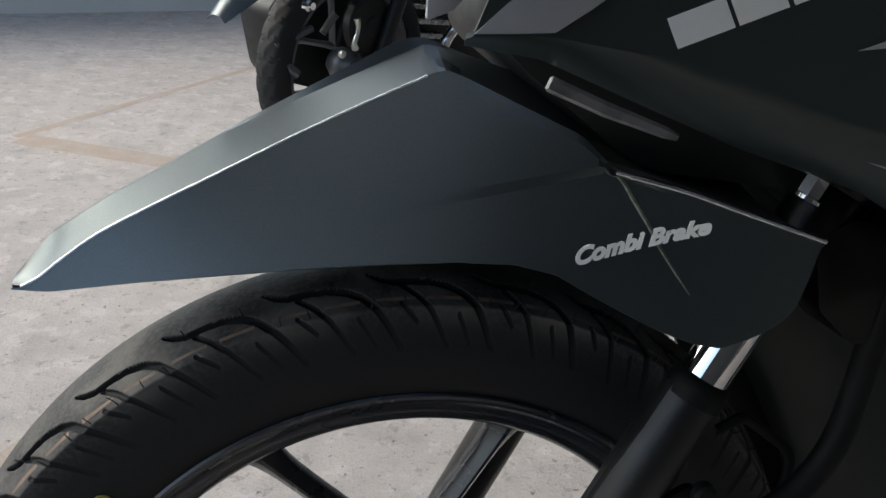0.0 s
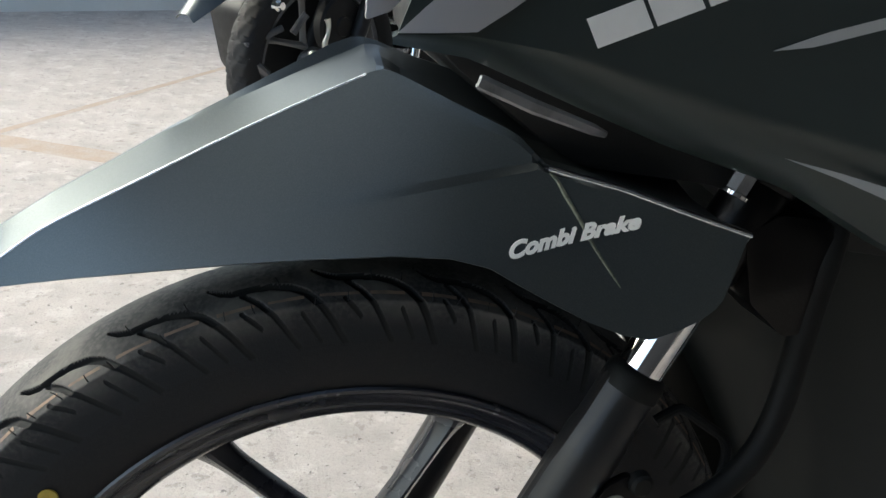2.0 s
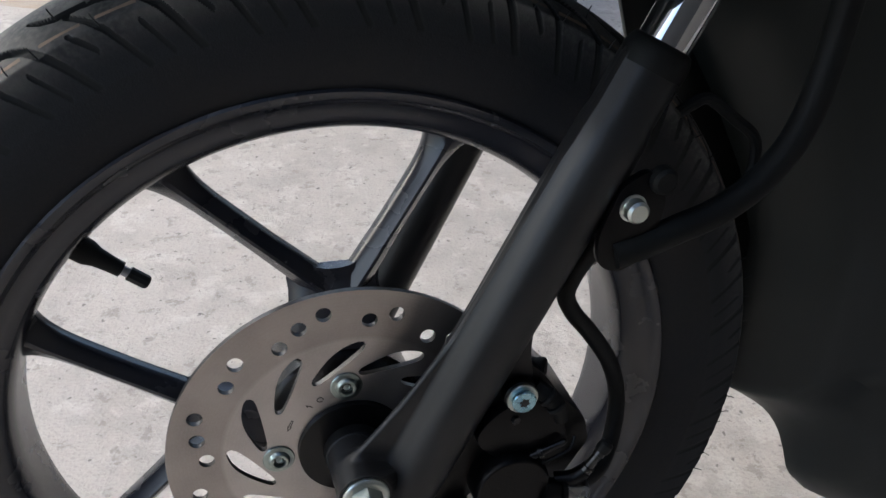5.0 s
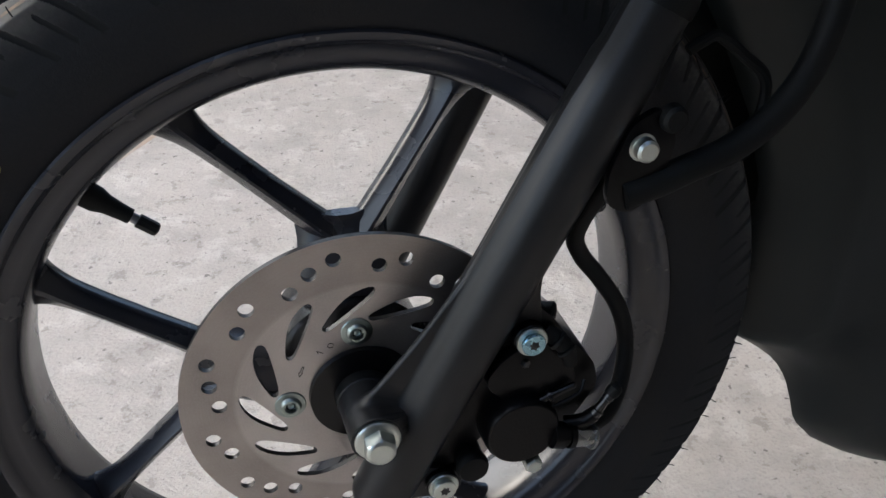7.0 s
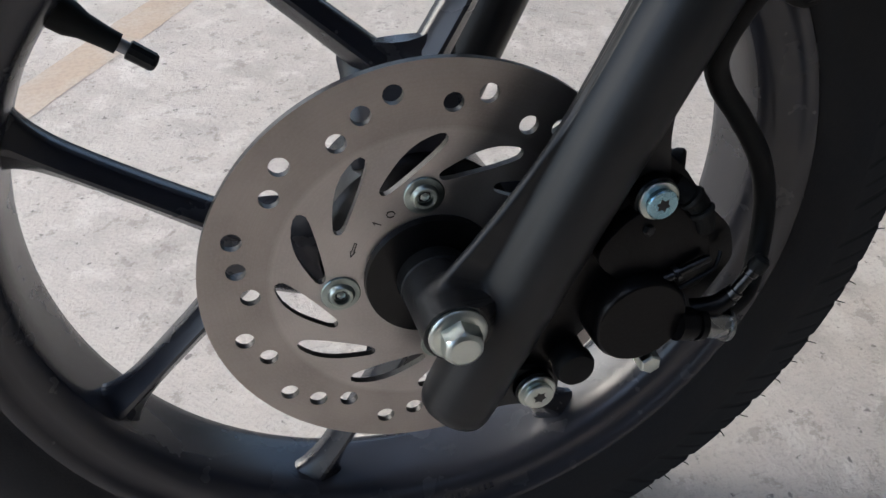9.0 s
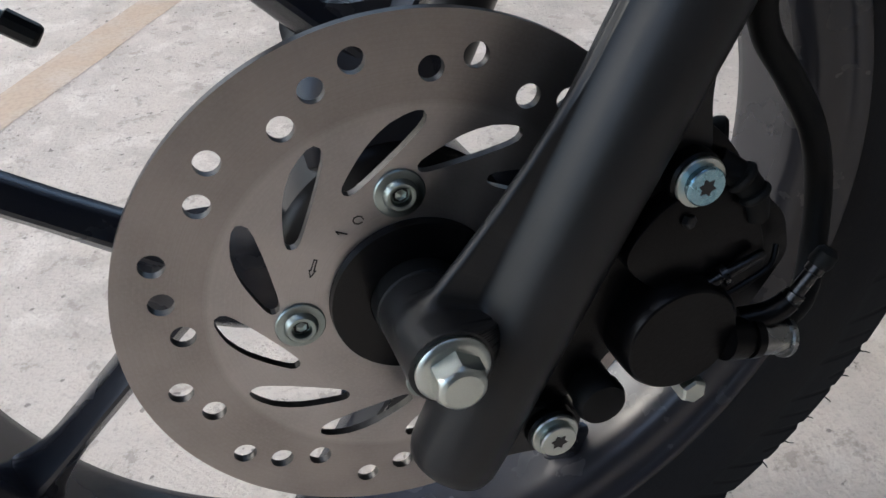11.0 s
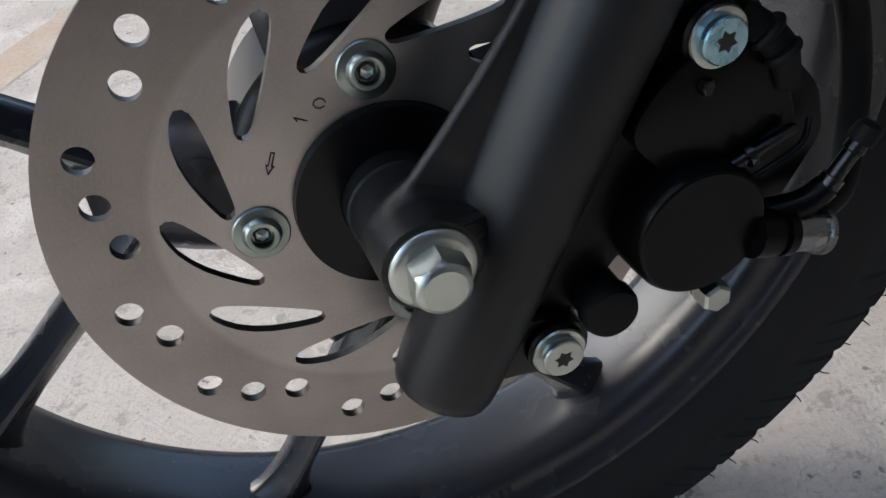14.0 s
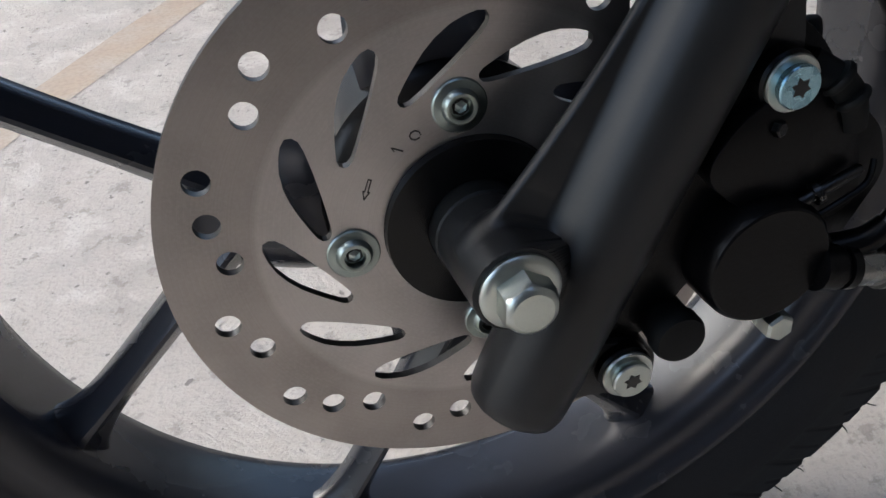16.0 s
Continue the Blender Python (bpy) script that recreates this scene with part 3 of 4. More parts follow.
bm = bmesh.new()
x, z = polar(0.2635, 138.7)
turned(bm, (x, 0.0128, z), (0, -1, 0), [(0, 0.0062), (0.0012, 0.0060), (0.0012, 0.0035)], 24)
part("paint_dot", bm, YELLOW, wheel, "yellow paint dot")


def hair_mesh(seed):
    bm = bmesh.new()
    rnd = random.Random(seed)
    d = Vector((1, rnd.uniform(-0.35, 0.05), rnd.uniform(-0.25, 0.25))).normalized()
    e = (d + Vector((0, rnd.uniform(-0.2, 0.1), rnd.uniform(-0.25, 0.25)))).normalized()
    p = Vector((-0.001, 0, 0))
    q = p + d * rnd.uniform(0.004, 0.0060)
    tube(bm, [p, q, q + e * rnd.uniform(0.002, 0.0035)], [0.0005, 0.0004, 0.0003], 5, 2)
    return mesh_of("hair", bm, RUBBER)


HAIRS = [hair_mesh(i) for i in range(8)]
rnd = random.Random(3)
for i in range(104):
    a = 360 * i / 104 + rnd.uniform(-0.5, 0.5)
    y = rnd.choice((0.0161, 0.0163, 0.0166, 0.0164, 0.0300))
    ob = part("rubber_hair", HAIRS[i % 8], RUBBER, wheel)
    ob.matrix_basis = pose(0, 0, 0, 0, -a, 0) @ pose(crown_r(y), y, 0)

bm = bmesh.new()
vx, vz = -0.1560, 0.1375
vd = Vector((math.cos(radians(-36)), -0.05, math.sin(radians(-36))))
turned(bm, (vx, 0.0475, vz), vd, [(-0.006, 0.0085), (0.004, 0.0082), (0.010, 0.0062), (0.020, 0.0052), (0.026, 0.0050), (0.0262, 0.0033)], 20)
part("valve_stem", bm, HOSE, wheel, "black rubber tyre valve")
bm = bmesh.new()
turned(bm, Vector((vx, 0.0475, vz)) + vd * 0.026, vd, [(0, 0.0032), (0.005, 0.0032)], 16)
part("valve_thread", bm, DULL, wheel)
bm = bmesh.new()
turned(bm, Vector((vx, 0.0475, vz)) + vd * 0.0305, vd, [(0, 0.0040), (0.0005, 0.0047), (0.012, 0.0046), (0.0135, 0.0038), (0.0140, 0.0025)], 10)
part("valve_cap", bm, PLASTIC, wheel, "black ribbed valve cap", smooth=20)

# brake disc with round holes and curved slots
bm = bmesh.new()
loops = [[polar(0.12, 360 * i / 180) for i in range(180)], [polar(0.0365, 360 * i / 72) for i in range(72)]]
for k in range(6):
    for a, r in ((14.2, 0.1040), (23.6, 0.0981), (39.7, 0.1060), (49.1, 0.1013), (58.65, 0.0946)):
        cx, cz = polar(r, a + 60 * k)
        loops.append([(cx + 0.0051 * math.cos(2 * math.pi * i / 20), cz + 0.0051 * math.sin(2 * math.pi * i / 20)) for i in range(20)])
SLOT = [(0.0, -0.0014), (0.0006, 0.0010), (0.0026, 0.0026), (0.0065, 0.0032), (0.016, 0.0032), (0.026, 0.0027), (0.036, 0.0019), (0.0405, 0.0013), (0.0428, 0.0003), (0.0438, -0.0014), (0.0434, -0.0032), (0.0415, -0.0046), (0.036, -0.0062), (0.030, -0.0076), (0.024, -0.0086), (0.018, -0.0088), (0.0115, -0.0080), (0.006, -0.0060), (0.002, -0.0038)]
for k in range(12):
    a = 24.1 + 30 * k
    p, q = Vector(polar(0.0813, a)), Vector(polar(0.0568, a + 31.0))
    d = (q - p).normalized()
    nrm = Vector((-d.y, d.x))
    nrm = nrm if nrm.dot(p) < 0 else -nrm
    loops.append([tuple(p + d * (u * (q - p).length / 0.0432) + nrm * v) for u, v in SLOT])
plate(bm, loops, 0.0, 0.004)
disc = part("brake_disc", bm, DISC, bike, "drilled steel brake disc with curved slots", 30)
disc.data.materials.append(CUT_STEEL)
for face in disc.data.polygons:
    if abs(face.normal.y) < 0.5:
        face.material_index = 1
for a in (94.55, 184.55, 274.55, 4.55):
    x, z = polar(0.0492, a)
    bm = bmesh.new()
    turned(bm, (x, 0, z), (0, -1, 0), [(0, 0.0104), (0.0008, 0.0105), (0.0013, 0.0100), (0.0016, 0.0080), (0.0019, 0.0072), (0.0034, 0.0066), (0.0042, 0.0058), (0.0043, 0.0048), (0.0040, 0.0042), (0.0012, 0.0039)], 36)
    part("disc_bolt", bm, BUTTON, disc, "greenish zinc button-head bolt")
    bm = bmesh.new()
    turned(bm, (x, -0.0017, z), (0, -1, 0), [(0, 0.0035), (0.0002, 0.0035)], sides=6, phase=0.4)
    part("hex_socket_shade", bm, MARKS_AND_SHADE, disc)
    bm = bmesh.new()
    turned(bm, (x, -0.0018, z), (0, -1, 0), [(0, 0.0027), (0.0010, 0.0005)], sides=6, phase=0.4 + a)
    part("socket_glint_cone", bm, ZINC, disc, smooth=10)

# engraved arrow and marks on the disc
bm = bmesh.new()
ax, az = polar(0.0465, 151.5)
d = Vector((polar(0.0458, 157)[0] - polar(0.0469, 146)[0], polar(0.0458, 157)[1] - polar(0.0469, 146)[1])).normalized()
n = Vector((-d.y, d.x))
o = Vector((ax, az))


def stroke(bm, p, q, w=0.00022, y=-0.0003):
    e = (q - p).normalized() * w
    s = Vector((-e.y, e.x))
    plate(bm, [[tuple(p - e - s), tuple(q + e - s), tuple(q + e + s), tuple(p - e + s)]], y, y + 0.0006)


for p, q in (((-0.004, -0.0006), (0.001, -0.0006)), ((-0.004, 0.0006), (0.001, 0.0006)), ((-0.004, -0.0006), (-0.004, 0.0006)), ((0.001, -0.0006), (0.001, -0.0013)), ((0.001, 0.0006), (0.001, 0.0013)), ((0.001, -0.0013), (0.0042, 0.0)), ((0.001, 0.0013), (0.0042, 0.0))):
    stroke(bm, o + d * p[0] + n * p[1], o + d * q[0] + n * q[1])
part("engraved_arrow", bm, MARKS_AND_SHADE, disc)
bm = bmesh.new()
o = Vector(polar(0.0457, 128.0))
stroke(bm, o + Vector((-0.0020, 0.0010)), o + Vector((0.0020, -0.0010)))
stroke(bm, o + Vector((-0.0020, 0.0010)), o + Vector((-0.0012, -0.0004)))
o = Vector(polar(0.0455, 117.5))
ring = [o + Vector((0.0021 * math.cos(t * 0.7854), 0.0018 * math.sin(t * 0.7854))) for t in range(8)]
for p, q in zip(ring[:-1], ring[1:]):
    stroke(bm, p, q)
part("engraved_digits", bm, MARKS_AND_SHADE, disc)

# fork legs
D, U = Vector((0.42, 0, 0.9075)), Vector((-0.9075, 0, 0.42))


def blend(a, b, k):
    """Smooth union of two distance fields."""
    h = np.clip(0.5 + 0.5 * (b - a) / k, 0, 1)
    return b * (1 - h) + a * h - k * h * (1 - h)


LEG_R = [(-0.0645, 0.0120), (-0.0640, 0.0165), (-0.0620, 0.0190), (-0.0580, 0.0202), (-0.0500, 0.0207), (0.0, 0.0209), (0.12, 0.0211), (0.262, 0.0211), (0.268, 0.0206), (0.276, 0.0189), (0.305, 0.0186), (0.309, 0.0180), (0.310, 0.0160)]
FIN = [(-0.022, 0.014), (-0.013, 0.034), (0.0, 0.0488), (0.010, 0.0466), (0.020, 0.0434), (0.036, 0.0390), (0.059, 0.0337), (0.078, 0.0300), (0.096, 0.0273), (0.115, 0.0251), (0.140, 0.0239), (0.200, 0.0229), (0.240, 0.0222), (0.262, 0.0195)]


def leg_field(u, v, s, boss):
    """Distance field of a cast fork leg: the tube, the thin fin with its beaded edge, and the axle boss."""
    r, e = np.interp(s, *zip(*LEG_R)), np.interp(s, *zip(*FIN))
    field = np.hypot(u, v) - r
    if boss:
        web = np.maximum(np.abs(v + 0.001) - 0.0026, u - e + 0.003)
        web = np.where(u < 0, 1.0, web)
        field = blend(field, web, 0.0085)
        bead = np.interp(e, (0.022, 0.032), (0.0018, 0.0032))
        field = blend(field, np.hypot(u - e + bead, v) - bead, 0.0012)
        around = np.hypot(u - 0.0331, s)
        cone = np.maximum(around - 0.0178 + 0.05 * v, np.maximum(v - 0.0190, -0.0185 - v)) * 0.9
        field = blend(field, cone, 0.0055)
    else:
        field = blend(field, np.maximum(np.hypot(u - 0.0331, s) - 0.018, np.abs(v) - 0.014), 0.006)
    return field


def fork_leg(y0, bosses):
    out = Vector((0, -1 if bosses else 1, 0))
    foot = Vector((0.0300, y0, -0.0139))
    stations = np.array([s for s, _ in LEG_R[:4]] + [-0.056 + 0.0018 * i for i in range(19)] + [-0.0225 + 0.0006 * i for i in range(75)] + [0.0235 + 0.0022 * i for i in range(105)] + [s for s, _ in LEG_R[8:]])
    angles = np.radians(np.array([-66 + 132 * i / 199 for i in range(200)] + [66 + 228 * i / 49 for i in range(1, 49)]))
    S, A = np.meshgrid(stations, angles, indexing="ij")
    rho = np.zeros(S.shape)
    for d in np.linspace(0.004, 0.060, 170):
        rho = np.where(leg_field(d * np.cos(A), d * np.sin(A), S, bosses) < 0, d, rho)
    lo, hi = rho, rho + 0.00034
    for _ in range(8):
        mid = (lo + hi) / 2
        inside = leg_field(mid * np.cos(A), mid * np.sin(A), S, bosses) < 0
        lo, hi = np.where(inside, mid, lo), np.where(inside, hi, mid)
    lo = np.maximum(lo, 0.003)
    bm = bmesh.new()
    loft(bm, [[foot + D * s + U * (r * math.cos(a)) + out * (r * math.sin(a)) for r, a in zip(row, angles.tolist())] for s, row in zip(stations.tolist(), lo.tolist())])
    leg = part("fork_leg", bm, FORK, bike, "satin black telescopic fork leg", 60)
    bm = bmesh.new()
    turned(bm, foot, D, [(0.300, 0.0152), (0.62, 0.0152)], 40)
    part("fork_tube", bm, CHROME, leg, "polished chrome fork tube")
    for a, b, r in ((0.392, 0.4535, 0.0190), (0.4535, 0.58, 0.0210)):
        bm = bmesh.new()
        turned(bm, foot, D, [(a, 0.0150), (a, r - 0.001), (a + 0.0015, r), (b - 0.0015, r), (b, r - 0.001), (b, 0.0150)], 40)
        part("tube_cover", bm, CALIPER, leg, "black fork tube cover")
    bm = bmesh.new()
    turned(bm, foot, D, [(0.304, 0.0156), (0.304, 0.0197), (0.312, 0.0198), (0.316, 0.0188), (0.319, 0.0172), (0.320, 0.0155)], 40)
    part("dust_seal", bm, HOSE, leg, "black rubber dust seal")
    return leg


leg = fork_leg(-0.031, True)
fork_leg(0.151, False)
bm = bmesh.new()
turned(bm, (0, 0.170, 0), (0, -1, 0), [(0, 0.0072), (0.215, 0.0072)], 20)
part("axle", bm, DULL, leg)
# lugs that carry the caliper
bm = bmesh.new()
plate(bm, [rounded([(0.086, 0.125), (0.100, 0.146), (0.113, 0.160), (0.1105, 0.128), (0.1075, 0.108), (0.1070, 0.085), (0.111, 0.062), (0.104, 0.046), (0.090, 0.044), (0.072, 0.058), (0.062, 0.062)], 0.006)], -0.0345, -0.016)
part("caliper_lug", bm, FORK, leg, bevel=0.003)
bm = bmesh.new()
plate(bm, [rounded([(0.015, -0.030), (0.036, -0.044), (0.052, -0.0475), (0.0625, -0.054), (0.0620, -0.068), (0.0500, -0.0735), (0.036, -0.0700), (0.015, -0.070)], 0.005)], -0.0380, -0.020)
part("caliper_lug", bm, FORK, leg, bevel=0.003)

# axle bolt
bm = bmesh.new()
turned(bm, (0, -0.0500, 0), (0, -1, 0), [(0, 0.0148), (0.0016, 0.0150), (0.0026, 0.0143), (0.0034, 0.0122)], 48)
bolt = part("axle_bolt", bm, ZINC, bike, "zinc-plated hexagon flange axle bolt")
bm = bmesh.new()
hexagon(bm, (0, -0.0525, 0), (0, -1, 0), 0.0108, 0.0118, radians(31))
part("hex_head", bm, ZINC, bolt, smooth=24)

# brake caliper
bm = bmesh.new()
body = [(0.068, 0.060), (0.088, 0.072), (0.104, 0.078), (0.118, 0.066), (0.134, 0.044), (0.152, 0.026), (0.158, 0.006), (0.146, -0.016), (0.134, -0.034), (0.124, -0.046), (0.110, -0.046), (0.098, -0.034), (0.086, -0.024), (0.076, -0.026), (0.066, -0.040), (0.052, -0.050), (0.040, -0.048), (0.046, -0.020), (0.058, 0.020)]
plate(bm, [rounded(body, 0.006)], -0.034, 0.026)
caliper = part("brake_caliper", bm, CALIPER, bike, "black single-piston brake caliper with zinc bolts", bevel=0.004)
bm = bmesh.new()
turned(bm, (0.0985, -0.030, -0.0130), (0, -1, 0), [(0, 0.0268), (0.014, 0.0265), (0.0195, 0.0260), (0.0222, 0.0246), (0.0228, 0.0238), (0.0228, 0.0010)], 56)
part("piston_housing", bm, CALIPER, caliper, "round piston housing", 25)
bm = bmesh.new()
plate(bm, [rounded([(0.070, 0.026), (0.084, 0.046), (0.104, 0.056), (0.122, 0.048), (0.134, 0.028), (0.139, 0.004), (0.126, -0.004), (0.104, 0.006), (0.086, 0.010)], 0.010)], -0.044, -0.030)
part("bridge", bm, CALIPER, caliper, smooth=60, bevel=0.006)
bm = bmesh.new()
turned(bm, (0.0672, -0.020, -0.0428), (0, -1, 0), [(0, 0.0100), (0.018, 0.0100), (0.021, 0.0112), (0.026, 0.0112), (0.0285, 0.0100), (0.0290, 0.0070)], 32)
part("pin_boot", bm, HOSE, caliper, "black rubber slide-pin boot")
bm = bmesh.new()
turned(bm, (0.112, -0.020, 0.062), (0.55, -0.35, 0.05), [(0, 0.0074), (0.006, 0.0074), (0.008, 0.0082), (0.011, 0.0082), (0.0125, 0.0066)], 28)
part("pin_boot", bm, HOSE, caliper, "black rubber slide-pin boot")


def socket_bolt(parent, at, mat, r, reach, label):
    x, y, z = at
    bm = bmesh.new()
    turned(bm, (x, y - reach + 0.0040, z), (0, -1, 0), [(0, r * 1.28), (0.0014, r * 1.32), (0.0022, r * 1.26), (0.0024, r * 0.9)], 36)
    part("bolt_washer", bm, ZINC, parent, "zinc washer")
    bm = bmesh.new()
    turned(bm, (x, y, z), (0, -1, 0), [(0, r * 1.45), (reach - 0.0050, r * 1.42), (reach - 0.0040, r * 1.30), (reach - 0.0040, r * 0.5)], 32)
    part("bolt_boss", bm, CALIPER, parent)
    bm = bmesh.new()
    turned(bm, (x, y - 0.002, z), (0, -1, 0), [(0, r * 0.93), (reach - 0.003, r * 0.93), (reach - 0.0022, r), (reach - 0.0006, r), (reach, r * 0.93), (reach, r * 0.50)], 36)
    part("bolt_head", bm, mat, parent, label)
    bm = bmesh.new()
    star = [(x + (r * (0.48 if i % 2 else 0.30)) * math.cos(math.pi * i / 6 + 0.3), z + (r * (0.48 if i % 2 else 0.30)) * math.sin(math.pi * i / 6 + 0.3)) for i in range(12)]
    plate(bm, [star], y - 0.002 - reach - 0.0002, y - reach + 0.001)
    part("star_socket_shade", bm, MARKS_AND_SHADE, parent)


socket_bolt(caliper, (0.1010, -0.0350, 0.0555), BLUE_ZINC, 0.0080, 0.0110, "blue-tinted star socket bolt")
socket_bolt(caliper, (0.0475, -0.0365, -0.0578), ZINC, 0.0082, 0.0100, "zinc star socket bolt")
bm = bmesh.new()
turned(bm, (0.1107, -0.0335, -0.0477), (0, -1, 0), [(0, 0.0050), (0.006, 0.0050), (0.0062, 0.0062), (0.0082, 0.0062), (0.0084, 0.0052)], 24)
turned(bm, (0.1107, -0.0417, -0.0477), (0, -1, 0), [(0, 0.0064), (0.0075, 0.0064), (0.0088, 0.0054), (0.0090, 0.0030)], sides=6, phase=0.5)
part("pin_bolt", bm, ZINC, caliper, "zinc hexagon pin bolt", 30)
bm = bmesh.new()
turned(bm, (0.120, -0.050, -0.0200), (0.97, -0.02, -0.20), [(0, 0.0092), (0.009, 0.0092), (0.0095, 0.0075), (0.012, 0.0075), (0.0122, 0.0090), (0.016, 0.0090)], 28)
part("banjo_fitting", bm, CALIPER, caliper)
bm = bmesh.new()
turned(bm, (0.1362, -0.0503, -0.0233), (0.97, -0.02, -0.20), [(0, 0.0078), (0.013, 0.0080), (0.0132, 0.0094), (0.0152, 0.0094), (0.0155, 0.0070)], 28)
part("banjo_bolt", bm, STEEL, caliper, "dark steel banjo bolt")
bm = bmesh.new()
tube(bm, [(0.132, -0.044, -0.018), (0.143, -0.048, -0.014), (0.1500, -0.050, -0.007)], [0.0062, 0.0056, 0.0050], 14, 4)
part("bleed_boss", bm, CALIPER, caliper)
bm = bmesh.new()
bleed, way = Vector((0.1500, -0.050, -0.007)), Vector((0.50, -0.04, 0.86))
turned(bm, bleed, way, [(0, 0.0045), (0.004, 0.0045), (0.0042, 0.0034), (0.0145, 0.0032), (0.0150, 0.0040), (0.0185, 0.0038), (0.0188, 0.0022)], 16)
nipple = part("bleed_nipple", bm, DARK_STEEL, caliper, "dark steel bleed nipple")
bm = bmesh.new()
turned(bm, bleed + way * 0.0185, way, [(0, 0.0048), (0.002, 0.0052), (0.0065, 0.0048), (0.0085, 0.0030)], 14)
part("nipple_cap", bm, HOSE, nipple, "black rubber cap")
bm = bmesh.new()
turned(bm, (0.1075, -0.0465, 0.0075), (0.90, -0.05, 0.42), [(0, 0.0026), (0.0085, 0.0026), (0.0087, 0.0044), (0.0115, 0.0044), (0.0117, 0.0024), (0.0270, 0.0023), (0.0285, 0.0014)], 18)
part("pad_pin", bm, DARK_STEEL, caliper, "dark steel pad pin")
bm = bmesh.new()
tube(bm, [(0.112, -0.048, 0.000), (0.124, -0.049, 0.006), (0.137, -0.048, 0.012), (0.141, -0.045, 0.020)], [0.0013, 0.0013, 0.0013, 0.0012], 10, 5)
part("spring_clip", bm, CALIPER, caliper)
bm = bmesh.new()
turned(bm, (0.097, -0.0440, 0.040), (0.3, -0.92, 0.1), [(0, 0.0030), (0.0024, 0.0030), (0.0030, 0.0024), (0.0031, 0.0012)], sides=6)
part("small_nut", bm, DARK_STEEL, caliper)
bm = bmesh.new()
tube(bm, [(0.112, -0.036, 0.058), (0.121, -0.042, 0.052), (0.127, -0.043, 0.044), (0.130, -0.043, 0.034)], [0.0066, 0.0062, 0.0056, 0.0046], 16, 5)
part("pin_sleeve", bm, HOSE, caliper, "ribbed black rubber sleeve")
bm = bmesh.new()
turned(bm, (0.1175, -0.0435, 0.0555), (0.65, -0.35, -0.55), [(0, 0.0064), (0.0010, 0.0071), (0.0020, 0.0071), (0.0030, 0.0064)], 20)
part("sleeve_rib", bm, HOSE, caliper)
bm = bmesh.new()
turned(bm, (0.1235, -0.0455, 0.0485), (0.55, -0.30, -0.75), [(0, 0.0059), (0.0010, 0.0066), (0.0020, 0.0066), (0.0030, 0.0059)], 20)
part("sleeve_rib", bm, HOSE, caliper)

# hoses and their bracket
bm = bmesh.new()
tube(bm, [(0.144, -0.050, 0.158), (0.165, -0.050, 0.1643), (0.184, -0.050, 0.172), (0.208, -0.050, 0.1815), (0.2305, -0.050, 0.198), (0.2474, -0.049, 0.220), (0.2575, -0.047, 0.245), (0.2625, -0.045, 0.275), (0.264, -0.045, 0.302), (0.2665, -0.045, 0.333), (0.2695, -0.044, 0.363), (0.280, -0.03, 0.43)], 0.0088, 18, 8)
part("brake_hose", bm, HOSE, bike, "thick black rubber brake hose")
bm = bmesh.new()
tube(bm, [(0.150, -0.044, 0.170), (0.141, -0.032, 0.154), (0.1330, -0.020, 0.120), (0.1420, -0.013, 0.098), (0.1600, -0.010, 0.076), (0.1780, -0.010, 0.050), (0.1870, -0.012, 0.022), (0.1830, -0.022, -0.004), (0.168, -0.038, -0.017), (0.150, -0.047, -0.020)], 0.0060, 16, 8)
part("brake_hose", bm, HOSE, bike, "black rubber brake hose looping to the caliper")
bm = bmesh.new()
plate(bm, [rounded([(0.132, 0.172), (0.142, 0.202), (0.160, 0.212), (0.172, 0.192), (0.166, 0.160), (0.150, 0.146), (0.134, 0.152)], 0.007)], -0.052, -0.046)
bracket = part("hose_bracket", bm, CALIPER, bike, "black steel hose bracket with zinc bolt", bevel=0.0015)
bm = bmesh.new()
turned(bm, (0.1505, -0.051, 0.1885), (0, -1, 0), [(0, 0.0082), (0.0016, 0.0084), (0.0022, 0.0070), (0.0080, 0.0068), (0.0096, 0.0052), (0.0097, 0.002)], 20)
part("bracket_bolt", bm, ZINC, bracket, "zinc flange bolt")
bm = bmesh.new()
turned(bm, (0.166, -0.050, 0.205), (0, -1, 0), [(0, 0.0085), (0.006, 0.0080), (0.008, 0.0060)], 16)
part("rubber_grommet", bm, HOSE, bracket)
bm = bmesh.new()
tube(bm, [(0.182, -0.030, 0.236), (0.190, -0.030, 0.241), (0.2002, -0.030, 0.2438), (0.220, -0.031, 0.231), (0.2343, -0.032, 0.2202), (0.238, -0.033, 0.2056), (0.2337, -0.036, 0.1836)], 0.0036, 10, 6)
part("cable_guide", bm, HOSE, bike, "thin black cable guide")

# front fender
SIDE = [(-0.26, 0.036), (-0.20, 0.018), (-0.10, -0.015), (0.0, -0.047), (0.06, -0.062), (0.127, -0.072), (0.19, -0.080)]
LEAN = [(-0.26, 0.40), (-0.20, 0.45), (-0.10, 0.66), (0.0, 0.60), (0.06, 0.40), (0.127, 0.12), (0.19, 0.05)]
Z_LOW = [(-0.241, 0.3098), (-0.2271, 0.3102), (-0.2172, 0.3113), (-0.1686, 0.3228), (-0.1215, 0.3332), (-0.0802, 0.3422), (-0.0429, 0.3493), (-0.002, 0.3562), (0.0274, 0.3580), (0.0484, 0.3545), (0.0642, 0.3465), (0.0839, 0.3370), (0.1039, 0.3278), (0.124, 0.3212), (0.1406, 0.3192), (0.1558, 0.3255), (0.1676, 0.3323), (0.1774, 0.3413), (0.182, 0.3584), (0.1841, 0.3718), (0.189, 0.3795)]
